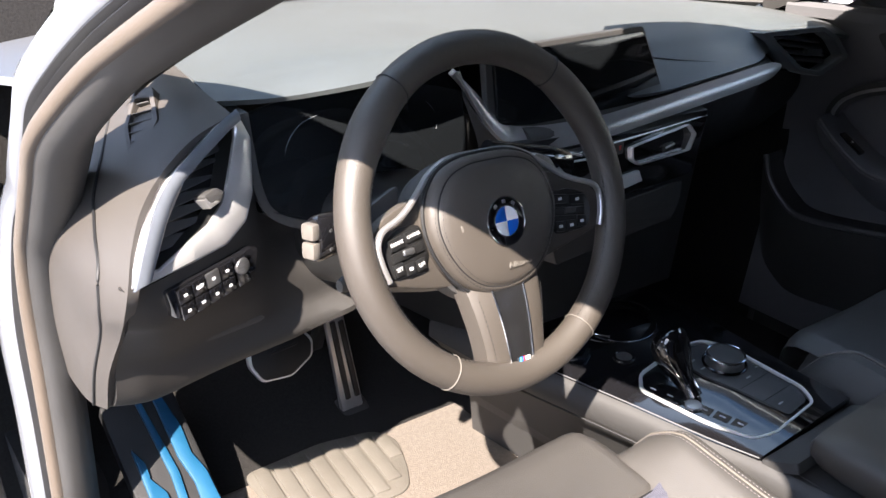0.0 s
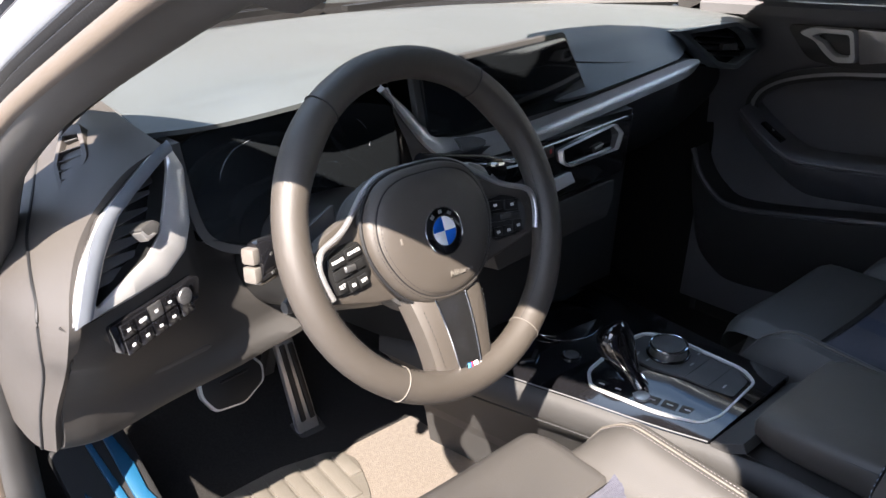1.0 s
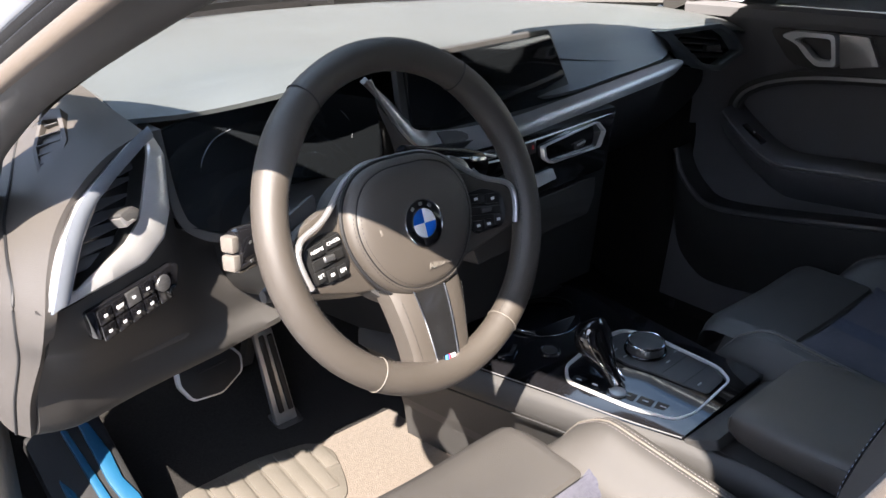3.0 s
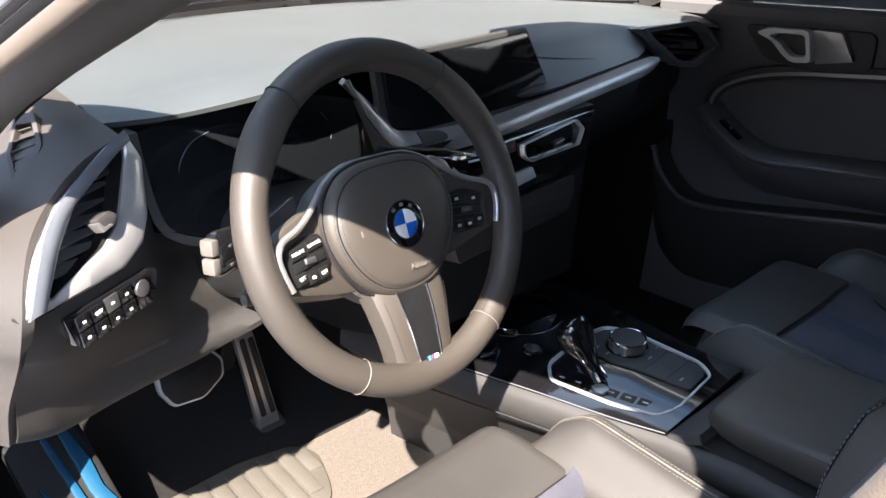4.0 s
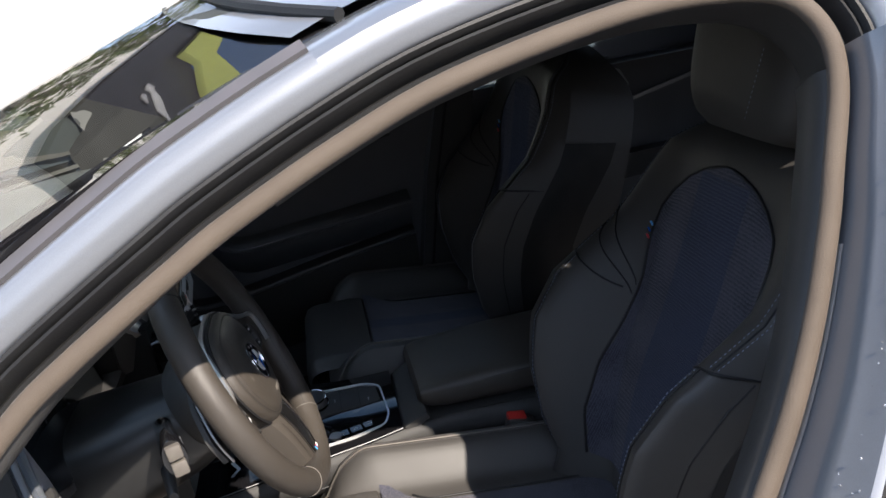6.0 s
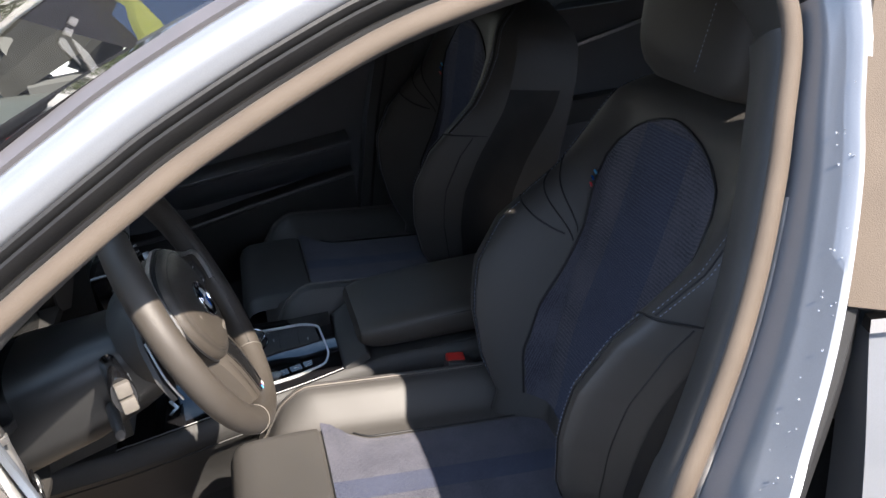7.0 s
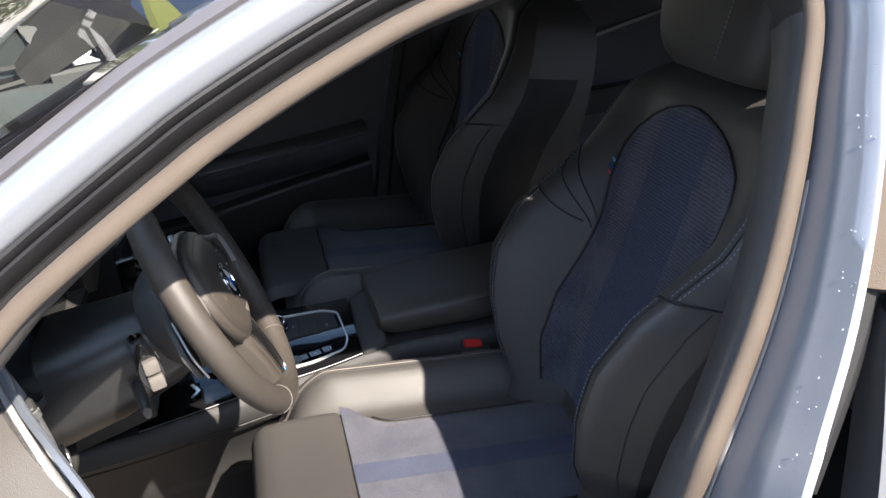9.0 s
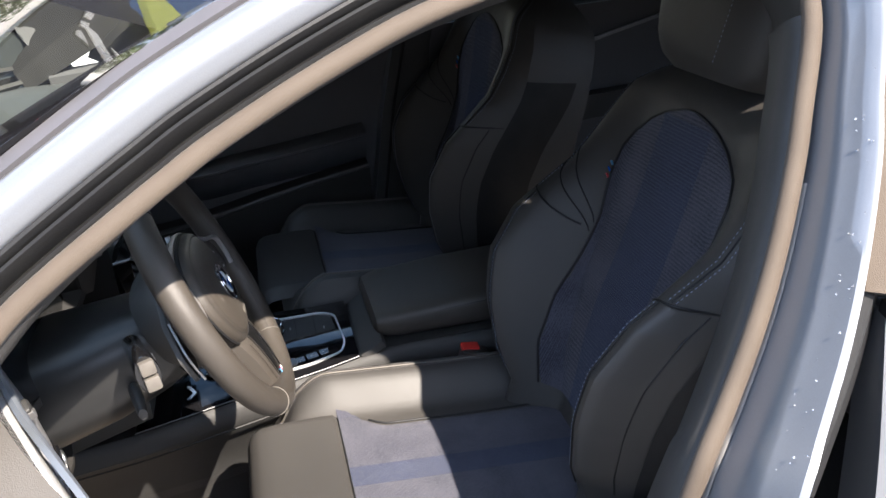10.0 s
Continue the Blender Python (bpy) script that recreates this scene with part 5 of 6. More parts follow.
cpart("lever_spine", patch([[GA.lerp(GB, f) + Vector((-w, .012 * math.sin(math.pi * f) - d, 0)), GA.lerp(GB, f) + Vector((0, .012 * math.sin(math.pi * f) - d - .003, 0)), GA.lerp(GB, f) + Vector((w, .012 * math.sin(math.pi * f) - d, 0))] for f, w, d in ((.02, .003, .0145), (.2, .003, .0150), (.4, .0035, .019), (.5, .002, .021))], 3, 3), CHROME, "", lever)
# tray in front of the selector
cpart("cup_rim", tube(crom([(.02 + .062 * math.cos(radians(a)), .155 + .045 * math.sin(radians(a)), ZT + .002) for a in range(-20, 230, 12)], 2), .0018, 6), CHROME, "", panel_top)
cpart("cup_well", disc(.058, .004, pose(.02, .152, ZT - .0055), 36, .002), GLOSS, "", panel_top)
cpart("socket", ring_bm(.013, .003, pose(-.050, .078, ZT), 28, 8), GLOSS, "", panel_top)
cpart("socket_cap", disc(.011, .004, pose(-.050, .078, ZT - .001), 24, .001), HARD, "", panel_top)
cpart("tray_clip", sweep([(-.118, .118, ZT + .003), (-.100, .108, ZT + .003), (-.078, .120, ZT + .003)], [(.003, -.002), (.003, .002), (-.003, .002), (-.003, -.002)]), CHROME, "", panel_top)
# the panel with its controls leans towards the driver
LEAN = Matrix.Translation((0, -.05, .614)) @ pose(0, 0, 0, 0, -3.5, 0) @ Matrix.Translation((0, .05, -.611))
for ob in (panel_top, knob, lever):
    ob.matrix_basis = LEAN @ ob.matrix_basis
# bulge behind the panel and the armrest
cpart("panel_end", plate([(-.088, -.168, .612), (.118, -.168, .612), (.128, -.215, .622), (-.086, -.215, .622)], (0, .45, .9), .003, .01, .002, .004), SOFT)
rows = []
for y, z0, z1, w in ((-.200, .638, .648, .092), (-.206, .628, .662, .101), (-.222, .620, .668, .106), (-.25, .616, .672, .108), (-.36, .614, .678, .110), (-.48, .612, .680, .110), (-.53, .614, .674, .105), (-.54, .625, .660, .095)):
    rows.append([Vector((.044 + w * (abs(math.cos(a)) ** .35) * (1 if math.cos(a) > 0 else -1), y, (z0 + z1) / 2 + (z1 - z0) / 2 * (abs(math.sin(a)) ** .5) * (1 if math.sin(a) > 0 else -1))) for a in (2 * math.pi * k / 36 for k in range(36))])
arm = cpart("armrest", loft(rows), LEATHER, "padded black leather armrest lid")
cpart("armrest_stitching", stitches(crom([(-.056, -.225, .656), (-.059, -.27, .660), (-.061, -.36, .666), (-.061, -.50, .668)], 8), .0055, .004, .0006), THREADBLUE, "", arm)
cpart("armrest_seam", tube(crom([(-.0585, -.225, .652), (-.0615, -.27, .656), (-.0635, -.36, .662), (-.0635, -.50, .664)], 8), .0012, 6), RUBBER, "", arm)
cpart("armrest_base", loft([[(-.070, y, .52), (.145, y, .52), (.145, y, .612), (-.070, y, .612)] for y in (-.19, -.5, -.56)]), HARD)

# ---- front seats ----
BH = [0, .05, .12, .20, .27, .325, .365, .41, .455, .505, .533, .552, .563, .570]
BW = [.176, .196, .218, .236, .248, .252, .252, .248, .238, .212, .186, .146, .100, .045]
BB = [.070, .102, .122, .132, .116, .078, .048, .030, .016, .006, .0, .0, .0, .0]
UPV, FWD = Vector((0, -.342, .940)), Vector((0, .940, .342))


def ease(a, b, x):
    """0 at a, 1 at b, smooth between."""
    t = min(max((x - a) / (b - a), 0), 1)
    return t * t * (3 - 2 * t)


def back_depth(s, h):
    """How far the backrest's face stands forward at s across and h up."""
    w, b = np.interp(h, BH, BW), np.interp(h, BH, BB)
    a = abs(s)
    crest = ease(w * .50, w * .82, a) * (1 - .70 * ease(w * .90, w, a))
    top = -.045 * ease(.495, .572, h) - .02 * max(h - .14, 0)
    side = -.030 * ease(w * .84, w, a) * (1 - b / .14)
    lumbar = .010 * math.exp(-((h - .16) / .10) ** 2)
    return b * crest + top + side + lumbar


CY = [-.46, -.40, -.30, -.20, -.105]
CZ = [.548, .553, .562, .572, .582]


def cushion_z(s, y):
    a = abs(s)
    base = float(np.interp(y, CY, CZ))
    rise = .046 * ease(.145, .205, a) * (1 - .85 * ease(.224, .252, a)) * ease(-.01, -.10, y)
    return base + rise - .10 * ease(.240, .275, a) - .006 * math.exp(-(s / .10) ** 2)


def front_seat(xc, note, recline=19.0, slide=0.0, lift=0.0, aft=0.030):
    """slide: how far the whole seat sits back; lift: how much higher it is set; aft: the backrest's own setback."""
    by = -.432 - aft
    UPV = Vector((0, -math.sin(radians(recline)), math.cos(radians(recline))))
    FWD = Vector((0, UPV.z, -UPV.y))
    seat = thing("front_seat", note, "car seat", (xc, -.2, .33), "front seats")

    def bp(s, h, d=0.0):
        return Vector((xc + s, by, .565)) + UPV * h + FWD * (back_depth(s, h) + d)

    def cp(s, y, d=0.0):
        return Vector((xc + s, y, cushion_z(s, y) + d))

    def sp(name, bm, mat, label="", parent=None):
        return dpart(name, bm, mat, label, seat if parent is None else parent)

    # backrest
    rings = []
    for h in (-.04, .0, .03, .06, .09, .12, .16, .20, .24, .28, .31, .34, .365, .39, .41, .434, .457, .481, .505, .524, .538, .551, .560, .567, .570):
        w = float(np.interp(h, BH, BW))
        front = [bp(w * t, max(h, 0)) + UPV * min(h, 0) for t in np.linspace(-1, 1, 41)]
        depth = -.125 - .03 * ease(.15, .5, h) + .045 * ease(.48, .57, h)
        back = [Vector((xc + w * t * .97, by, .565)) + UPV * h + FWD * depth for t in np.linspace(1, -1, 15)]
        rings.append(front + back)
    back = sp("backrest", loft(rings), SEATLEATHER, "leather backrest with deep side bolsters")
    # cloth centre with its blue stripe
    IH = [.015, .08, .16, .23, .30, .335, .37, .41, .438, .466, .482, .491, .495]
    IW = [.118, .132, .138, .138, .140, .145, .150, .147, .133, .100, .068, .034, .010]
    hs = [.015 + .480 * (1 - (1 - k / 51) ** 1.5) for k in range(52)]
    iw = [float(np.interp(h, IH, IW)) for h in hs]
    ins = sp("backrest_insert", grid_bm([[bp(w * t, h, .0045 - .0045 * t ** 10) for t in np.linspace(-1, 1, 25)] for h, w in zip(hs, iw)]), FABRIC2, "woven cloth centre panel", back)
    sp("blue_stripe", grid_bm([[bp(min(w, .062) * t, h, .0054) for t in np.linspace(-1, 1, 9)] for h, w in zip(hs[:47], iw[:47])]), FABRIC, "blue woven stripe", ins)
    rim_line = [bp(-w, h, .001) for h, w in zip(hs, iw)] + [bp(w, h, .001) for h, w in zip(hs[::-1], iw[::-1])]
    sp("insert_piping", tube(rim_line, .0022, 6), RUBBER, "", ins)
    for sx in (-1, 1):
        side_rows = []
        for h in np.linspace(-.02, .40, 22):
            w = float(np.interp(max(h, 0), BH, BW)) + .003
            rim_pt = bp(sx * (w - .006), max(h, 0), -.002) + UPV * min(h, 0)
            side_rows.append([rim_pt + Vector((sx * .004, 0, 0)), rim_pt + Vector((sx * .007, 0, 0)) - FWD * .010, rim_pt + Vector((sx * .006, 0, 0)) - FWD * .05, rim_pt - FWD * .10])
        sp("side_cover", grid_bm(side_rows), RUBBER, "dark side cover of the backrest", back)

        def edge(h, f):
            return sx * float(np.interp(h, BH, BW)) * f
        low = np.linspace(.02, .305, 60)
        sp("bolster_band", grid_bm([[bp(edge(h, f), h, .0022 * (1 - abs(f - .895) / .06) ** .5 if abs(f - .895) < .06 else 0) for f in np.linspace(.835, .955, 9)] for h in low[2:]]), SEATLEATHER, "padded leather band along the bolster", back)
        for off in (.832, .958):
            sp("bolster_seam", tube([bp(edge(h, off), h, .0010) for h in low], .0014, 6), RUBBER, "", back)
        for off in (.812, .980):
            sp("bolster_stitching", stitches([bp(edge(h, off), h, .0012) for h in low], .0065, .0048, .0007), THREADBLUE, "", back)
        sp("bolster_cross_seam", tube([bp(edge(.305, t), .305 + .035 * (t - .83) - .020 * ease(.83, .60, t), .0012) for t in np.linspace(.60, .99, 18)], .0016, 6), RUBBER, "", back)
        up = [.310 + .240 * k / 40 for k in range(41)]
        for off in (.865, .905):
            sp("shoulder_stitching", stitches([bp(edge(h, off), h, .0012) for h in up], .0065, .0048, .0007), THREADBLUE, "", back)
        sp("shoulder_seam", tube([bp(edge(h, .885), h, .0008) for h in up], .0013, 6), RUBBER, "", back)
        for a, b in ((.285, .410), (.270, .375)) if sx > 0 else ():
            sp("wing_seam", tube([bp(sx * (.142 + .10 * ((h - a) / (b - a)) ** 1.3), h, .0012) for h in np.linspace(a, b, 16)], .0013, 6), RUBBER, "", back)
    for k, mt in enumerate((MLIGHT, BLUE, MRED)):
        h = .380 - .010 * k
        w = float(np.interp(h, IH, IW))
        sp("sport_tag", box(.0042, .008, .003, Matrix.Translation(bp(w + .001, h, .004)) @ pose(0, 0, 0, 70, 0, 0), .0008, 1), mt, "", ins)
    # headrest
    HC = Vector((xc, by, .565)) + UPV * .640 - FWD * .012
    rings = []
    for t in np.linspace(-1, 1, 15):
        w = .135 * (1 - .10 * abs(t) ** 3)
        sc = max(1 - abs(t) ** 4 * .35, .05) if abs(t) < 1 else .55
        up = UPV * (.098 * t) + FWD * (.012 * t)
        rings.append([HC + up + Vector((w * sc ** .5 * (abs(math.cos(a)) ** .45) * (1 if math.cos(a) > 0 else -1), 0, 0)) + FWD * (.052 * sc * (abs(math.sin(a)) ** .6) * (1 if math.sin(a) > 0 else -1)) for a in (2 * math.pi * k / 36 for k in range(36))])
    head = sp("headrest", loft(rings), SEATLEATHER, "rounded leather headrest")
    sp("headrest_stitching", stitches([HC + UPV * (.09 * t) + FWD * .0515 + Vector((-.075, 0, 0)) for t in np.linspace(-.85, .85, 12)], .006, .0045, .0006), THREADBLUE, "", head)
    for sx in (-1, 1):
        sp("post", tube([HC + Vector((sx * .06, 0, 0)) - UPV * f - FWD * .038 for f in (.05, .10, .15)], .006, 10), CHROME, "chrome headrest post")
        sp("post_collar", disc(.013, .012, Matrix.Translation(HC + Vector((sx * .06, 0, 0)) - UPV * .111 - FWD * .038) @ pose(0, 0, 0, 20), 20, .003), GLOSS)
    # cushion
    ys = np.linspace(-.490, -.008, 34)
    rows = []
    for y in ys:
        drop = .045 * ease(-.055, .0, y)
        rows.append([Vector((xc + .275 * t, y, cushion_z(.275 * t, y) - drop * ease(.14, .2, abs(.275 * t)))) for t in np.linspace(-1, 1, 61)])
    cush = sp("cushion", grid_bm(rows, thick=(0, 0, -.09)), SEATLEATHER, "leather cushion with raised side bolsters")
    ci = np.linspace(-.475, -.108, 32)
    cw = [.120 + .045 * ease(-.185, -.108, y) for y in ci]
    insc = sp("cushion_insert", grid_bm([[cp(w * t, y, .0030 - .004 * t ** 10) for t in np.linspace(-1, 1, 25)] for y, w in zip(ci, cw)]), FABRIC2, "speckled cloth cushion centre", cush)
    sp("blue_stripe", grid_bm([[cp(.022 * t, y, .0036) for t in np.linspace(-1, 1, 7)] for y in ci]), FABRIC, "blue woven stripe", insc)
    for sx in (-1, 1):
        sp("insert_piping", tube([cp(sx * w, y, .0014) for y, w in zip(ci, cw) if w < .135], .0016, 6), RUBBER, "", insc)
        sp("bolster_piping", tube([cp(sx * .212, y, .0012 - .045 * ease(-.055, .0, y)) for y in ys[4:]], .0015, 6), JOINT, "", cush)
        for off in (.206, .218):
            sp("bolster_stitching", stitches([cp(sx * off, y, .0010 - .045 * ease(-.055, .0, y)) for y in ys[4:]], .0050, .0038, .0006), THREAD, "", cush)
    # thigh pad
    rows = []
    pr = [(-.110, .560), (-.1095, .580), (-.103, .5875), (-.085, .590), (-.045, .5915), (-.010, .592), (.012, .590), (.027, .582), (.035, .567), (.037, .545), (.030, .520), (-.02, .505)]
    for t in np.linspace(-1, 1, 31):
        e = 1 - .35 * ease(.86, 1, abs(t))
        rows.append([(xc + .176 * t, -.04 + (y + .04) * (1 - .10 * ease(.80, 1, abs(t))), .545 + (z - .545) * e - .004 * math.exp(-(t / .5) ** 2)) for y, z in pr])
    pad = sp("thigh_pad", grid_bm(rows, thick=None), SEATLEATHER, "leather thigh support", cush)
    sp("pad_seam", tube([(xc + .172 * t, -.1085, .5825 - .004 * math.exp(-(t / .5) ** 2)) for t in np.linspace(-1, 1, 20)], .0016, 6), RUBBER, "", pad)
    # skirt and runners
    sp("side_skirt", loft([[(xc + x, y, z0), (xc + x + .03, y, z0), (xc + x + .03, y, z1), (xc + x, y, z1)] for x in (-.262,) for y, z0, z1 in ((-.50, .40, .52), (-.2, .40, .50), (.0, .44, .49))]), HARD)
    sp("side_skirt", loft([[(xc + x, y, z0), (xc + x + .03, y, z0), (xc + x + .03, y, z1), (xc + x, y, z1)] for x in (.232,) for y, z0, z1 in ((-.50, .40, .52), (-.2, .40, .50), (.0, .44, .49))]), HARD)
    sp("seat_base", box(.46, .44, .11, pose(xc, -.22, .45), .02), HARD)
    for sx in (-1, 1):
        sp("runner", box(.04, .50, .075, pose(xc + sx * .20, -.22, .365), .006), HARD)
    seat.location += Vector((0, -slide, lift))
    return seat


front_seat(-.357, "black leather and blue cloth sports seat, its cushion half in sunlight")
front_seat(.386, "black leather and blue cloth passenger sports seat in shade", 10.0, .042, .032, 0.0)

# belt buckle
buckle = thing("seat_belt_buckle", "black seat belt buckle with a red release button between the seats", "buckle", (-.06, -.35, .47))
for o, lb in ((mesh_object("stalk", box(.024, .03, .10, pose(-.103, -.378, .520, 14, 0, 0), .006, 2), HARD), ""), (mesh_object("housing", box(.030, .048, .030, pose(-.100, -.360, .579, 14, 0, 0), .006, 2), HARD), ""), (mesh_object("release_button", box(.018, .032, .010, pose(-.098, -.356, .596, 12, -18, 0), .003, 2), RED), "red release button")):
    hang(buckle, o)
    if lb:
        tagged(o, lb)

# ---- far side: passenger door, pillar, rear door ----
far = thing("passenger_door", "black passenger door panel with a bright pull handle, closed", "car door", (.70, -.1, .33))


def fpart(name, bm, mat, label="", parent=None):
    return dpart(name, bm, mat, label, far if parent is None else parent)


fpart("panel", patch([[(.665, .34, 1.017), (.668, 0, 1.037), (.668, -.43, 1.058)], [(.668, .34, .97), (.672, 0, .98), (.67, -.42, .99)], [(.690, .34, .88), (.692, 0, .90), (.69, -.40, .91)],
                      [(.700, .34, .78), (.702, 0, .79), (.70, -.36, .81)], [(.700, .34, .62), (.702, 0, .65), (.70, -.33, .68)], [(.685, .34, .38), (.687, 0, .38), (.685, -.30, .38)]], 6, 6, thick=(.05, 0, 0)), DOORM, "moulded black door panel")
fpart("sill_cap", sweep([(.668, .36, 1.022), (.670, 0, 1.040), (.670, -.43, 1.061)], [(.02, -.012), (.022, .006), (.012, .014), (-.03, .014), (-.04, .0)]), DOORM)
HT = [(.225, .838), (.222, .854), (.205, .877), (.16, .902), (.08, .924), (-.04, .940), (-.16, .954), (-.29, .970)]
fpart("upper_trim", sweep(crom([(.672, y, z) for y, z in HT], 5), [(.016, -.008), (.016, .008), (0, .009), (-.008, .004), (-.008, -.004), (0, -.009)], (1, 0, 0)), HARD, "slim satin door trim line")
fpart("trim_light", sweep(crom([(.661, y, z + .003) for y, z in HT], 5), [(.003, -.003), (.003, .003), (-.003, .003), (-.003, -.003)], (1, 0, 0)), SILVER)
AT = [(.228, .838), (.205, .818), (.165, .790), (.125, .769), (.085, .763), (-.02, .774), (-.16, .788), (-.31, .805)]
arm2 = fpart("door_armrest", grid_bm([[(.705, y, z + .012), (.66, y, z + .010), (.628, y, z + .006), (.618, y, z - .004), (.622, y, z - .018), (.645, y, z - .045), (.69, y, z - .075), (.705, y, z - .085)] for y, z in [(p.y, p.z) for p in crom([(0, a, b) for a, b in AT], 5)]]), DOORM, "padded door armrest ledge")
fpart("armrest_edge", tube(crom([(.622, y, z + .001) for y, z in AT], 5), .005, 8), SATIN, "", arm2)
fpart("window_switch", box(.018, .055, .006, pose(.650, .168, .803, 30, 0, 0), .002, 2), GLOSS, "", arm2)
fpart("switch_mark", box(.003, .004, .0012, pose(.646, .166, .8078, 30, 0, 0), .0003, 1), WHITE, "", arm2)
PT = [(.33, .735), (.31, .69), (.275, .655), (.225, .635), (.10, .650), (-.10, .688), (-.31, .722)]
fpart("door_pocket", grid_bm([[(.705, y, z + .004), (.655, y, z), (.640, y, z - .006), (.640, y, z - .020), (.660, y, z - .10), (.695, y, z - .20)] for y, z in [(p.y, p.z) for p in crom([(0, a, b) for a, b in PT], 5)]]), HARD, "door pocket with a pale rim")
fpart("pocket_rim", tube(crom([(.643, y, z) for y, z in PT], 5), .006, 8), SATIN)
# pull handle: open chrome loop and a brushed plate
hn = (-1, 0, 0)
fpart("handle_recess", plate([(.662, .185, 1.005), (.662, -.06, 1.020), (.662, -.06, .948), (.662, .06, .940), (.662, .13, .945)], hn, .002, .01, .002, .02), HARD)
HO = [(.655, .152, .996), (.655, .128, 1.008), (.655, .050, 1.012), (.655, .036, .955), (.655, .075, .950), (.655, .098, .966), (.655, .118, .985)]
cen = Vector((.655, .085, .984))
HI = [cen + (Vector(p) - cen) * .62 + Vector((0, -.006, 0)) for p in HO]
fpart("pull_handle", bezel(HO, HI, hn, .014, .004, .010), BRIGHT, "polished pull handle")
fpart("handle_plate", plate([(.655, .046, 1.013), (.655, -.006, 1.015), (.655, -.034, .968), (.655, .032, .954)], hn, .010, .006, .002, .004), SILVER, "brushed metal handle plate")
fpart("lock_pin", disc(.005, .03, pose(.690, -.37, 1.065), 14, .002), HARD)
fw = fpart("window_glass", patch([[(.69, .30, 1.015), (.70, -.05, 1.03), (.70, -.43, 1.045)], [(.64, .06, 1.17), (.62, -.1, 1.20), (.60, -.47, 1.26)]], 4, 4), GLASS, "clear side window")
fw.visible_shadow = False
# frame of the far opening
side = thing("far_side_frame", "dark trimmed pillars and roof rail along the car's far side", "car frame", (.68, -.4, .4))
for nm, pts, prof_ in (("a_pillar", [(.69, .42, 1.03), (.660, .20, 1.135), (.61, -.02, 1.225), (.575, -.18, 1.275)], [(.03, -.03), (.03, .03), (-.03, .03), (-.03, -.03)]),
                       ("roof_rail", [(.585, -.17, 1.25), (.57, -.45, 1.285), (.565, -.9, 1.285), (.56, -1.5, 1.25), (.54, -2.1, 1.2)], [(.035, -.03), (.035, .03), (-.035, .03), (-.035, -.03)])):
    dpart(nm, sweep(crom(pts, 6), prof_), HARD, "", side)
dpart("b_pillar", loft([[(.64, y, z), (.72, y, z), (.72, y - .13, z), (.64, y - .11, z)] if z < 1.0 else [(x - .03, y, z), (x + .05, y, z), (x + .05, y - .11, z), (x - .03, y - .09, z)] for x, y, z in ((.67, -.28, .36), (.67, -.31, .60), (.67, -.36, .85), (.665, -.40, 1.0), (.65, -.42, 1.08), (.58, -.47, 1.27))]), HARD, "slanted centre pillar trim", side)
dpart("b_pillar_seam", tube([(.636, -.335, .60), (.636, -.385, .85), (.632, -.425, 1.0), (.615, -.445, 1.08), (.548, -.495, 1.26)], .004, 6), RUBBER, "", side)
# far rear door
rear = thing("far_rear_door", "dark rear door panel with a bright handle, closed", "car door", (.70, -.9, .33))
dpart("panel", patch([[(.675, -.50, 1.03), (.675, -1.0, 1.035), (.675, -1.5, 1.04)], [(.70, -.47, .80), (.70, -1.0, .80), (.70, -1.5, .80)], [(.69, -.40, .36), (.69, -1.0, .36), (.69, -1.5, .36)]], 5, 5, thick=(.05, 0, 0)), DOORM, "moulded black rear door panel", rear)
dpart("handle_plate", plate([(.664, -.850, 1.023), (.664, -.871, 1.022), (.664, -.894, .980), (.664, -.857, .974)], hn, .010, .004, .002, .004), BRUSHED, "brushed handle plate", rear)
dpart("trim_light", sweep([(.668, -.80, .919), (.670, -.95, .953), (.672, -1.2, 1.005)], [(.004, -.004), (.004, .004), (-.004, .004), (-.004, -.004)], (1, 0, 0)), BRUSHED, "", rear)
dpart("door_armrest", sweep([(.68, -.60, .77), (.68, -.9, .79), (.68, -1.4, .80)], [(.03, -.04), (.03, .02), (-.03, .02), (-.05, .0), (-.03, -.04)], (0, 0, 1)), HARD, "", rear)
TINT = glass("privacy_glass", (0.10, 0.12, 0.13))
dpart("window_glass", patch([[(.69, -.52, 1.03), (.69, -1.0, 1.035), (.69, -1.5, 1.04)], [(.60, -.56, 1.26), (.60, -1.0, 1.27), (.60, -1.5, 1.25)]], 4, 4), TINT, "dark privacy glass", rear)
# rear bench closes the cabin
bench = thing("rear_bench", "black rear bench seat in deep shade", "bench seat", (0, -1.3, .34))
dpart("cushion", box(1.24, .46, .18, pose(0, -1.25, .45), .05, 4), SEATLEATHER, "", bench)
for x in (-.42, .0, .42):
    dpart("backrest", box(.44 if x else .38, .14, .56, pose(x, -1.58, .78, 16), .04, 3), SEATLEATHER, "", bench)
    dpart("headrest", box(.24, .09, .13, pose(x, -1.68, 1.10, 12), .04, 3), SEATLEATHER, "", bench)
tagged(mesh_object("wall_rear", box(1.3, .03, .95, pose(0, -1.75, .80), .01), CARPET), "dark parcel wall behind the rear bench", "wall", kind="structure")

# ---- rear door on the driver's side, standing ajar ----
nd = thing("rear_door", "grey-blue rear door standing ajar with a chrome window strip", "car door", (-.80, -.58, .4))
RM = Matrix.Translation((-.768, -.588, 0)) @ pose(0, 0, 0, 0, 0, -14)


def npart(name, bm, mat, label=""):
    bmesh.ops.transform(bm, matrix=RM, verts=bm.verts)
    return dpart(name, bm, mat, label, nd)


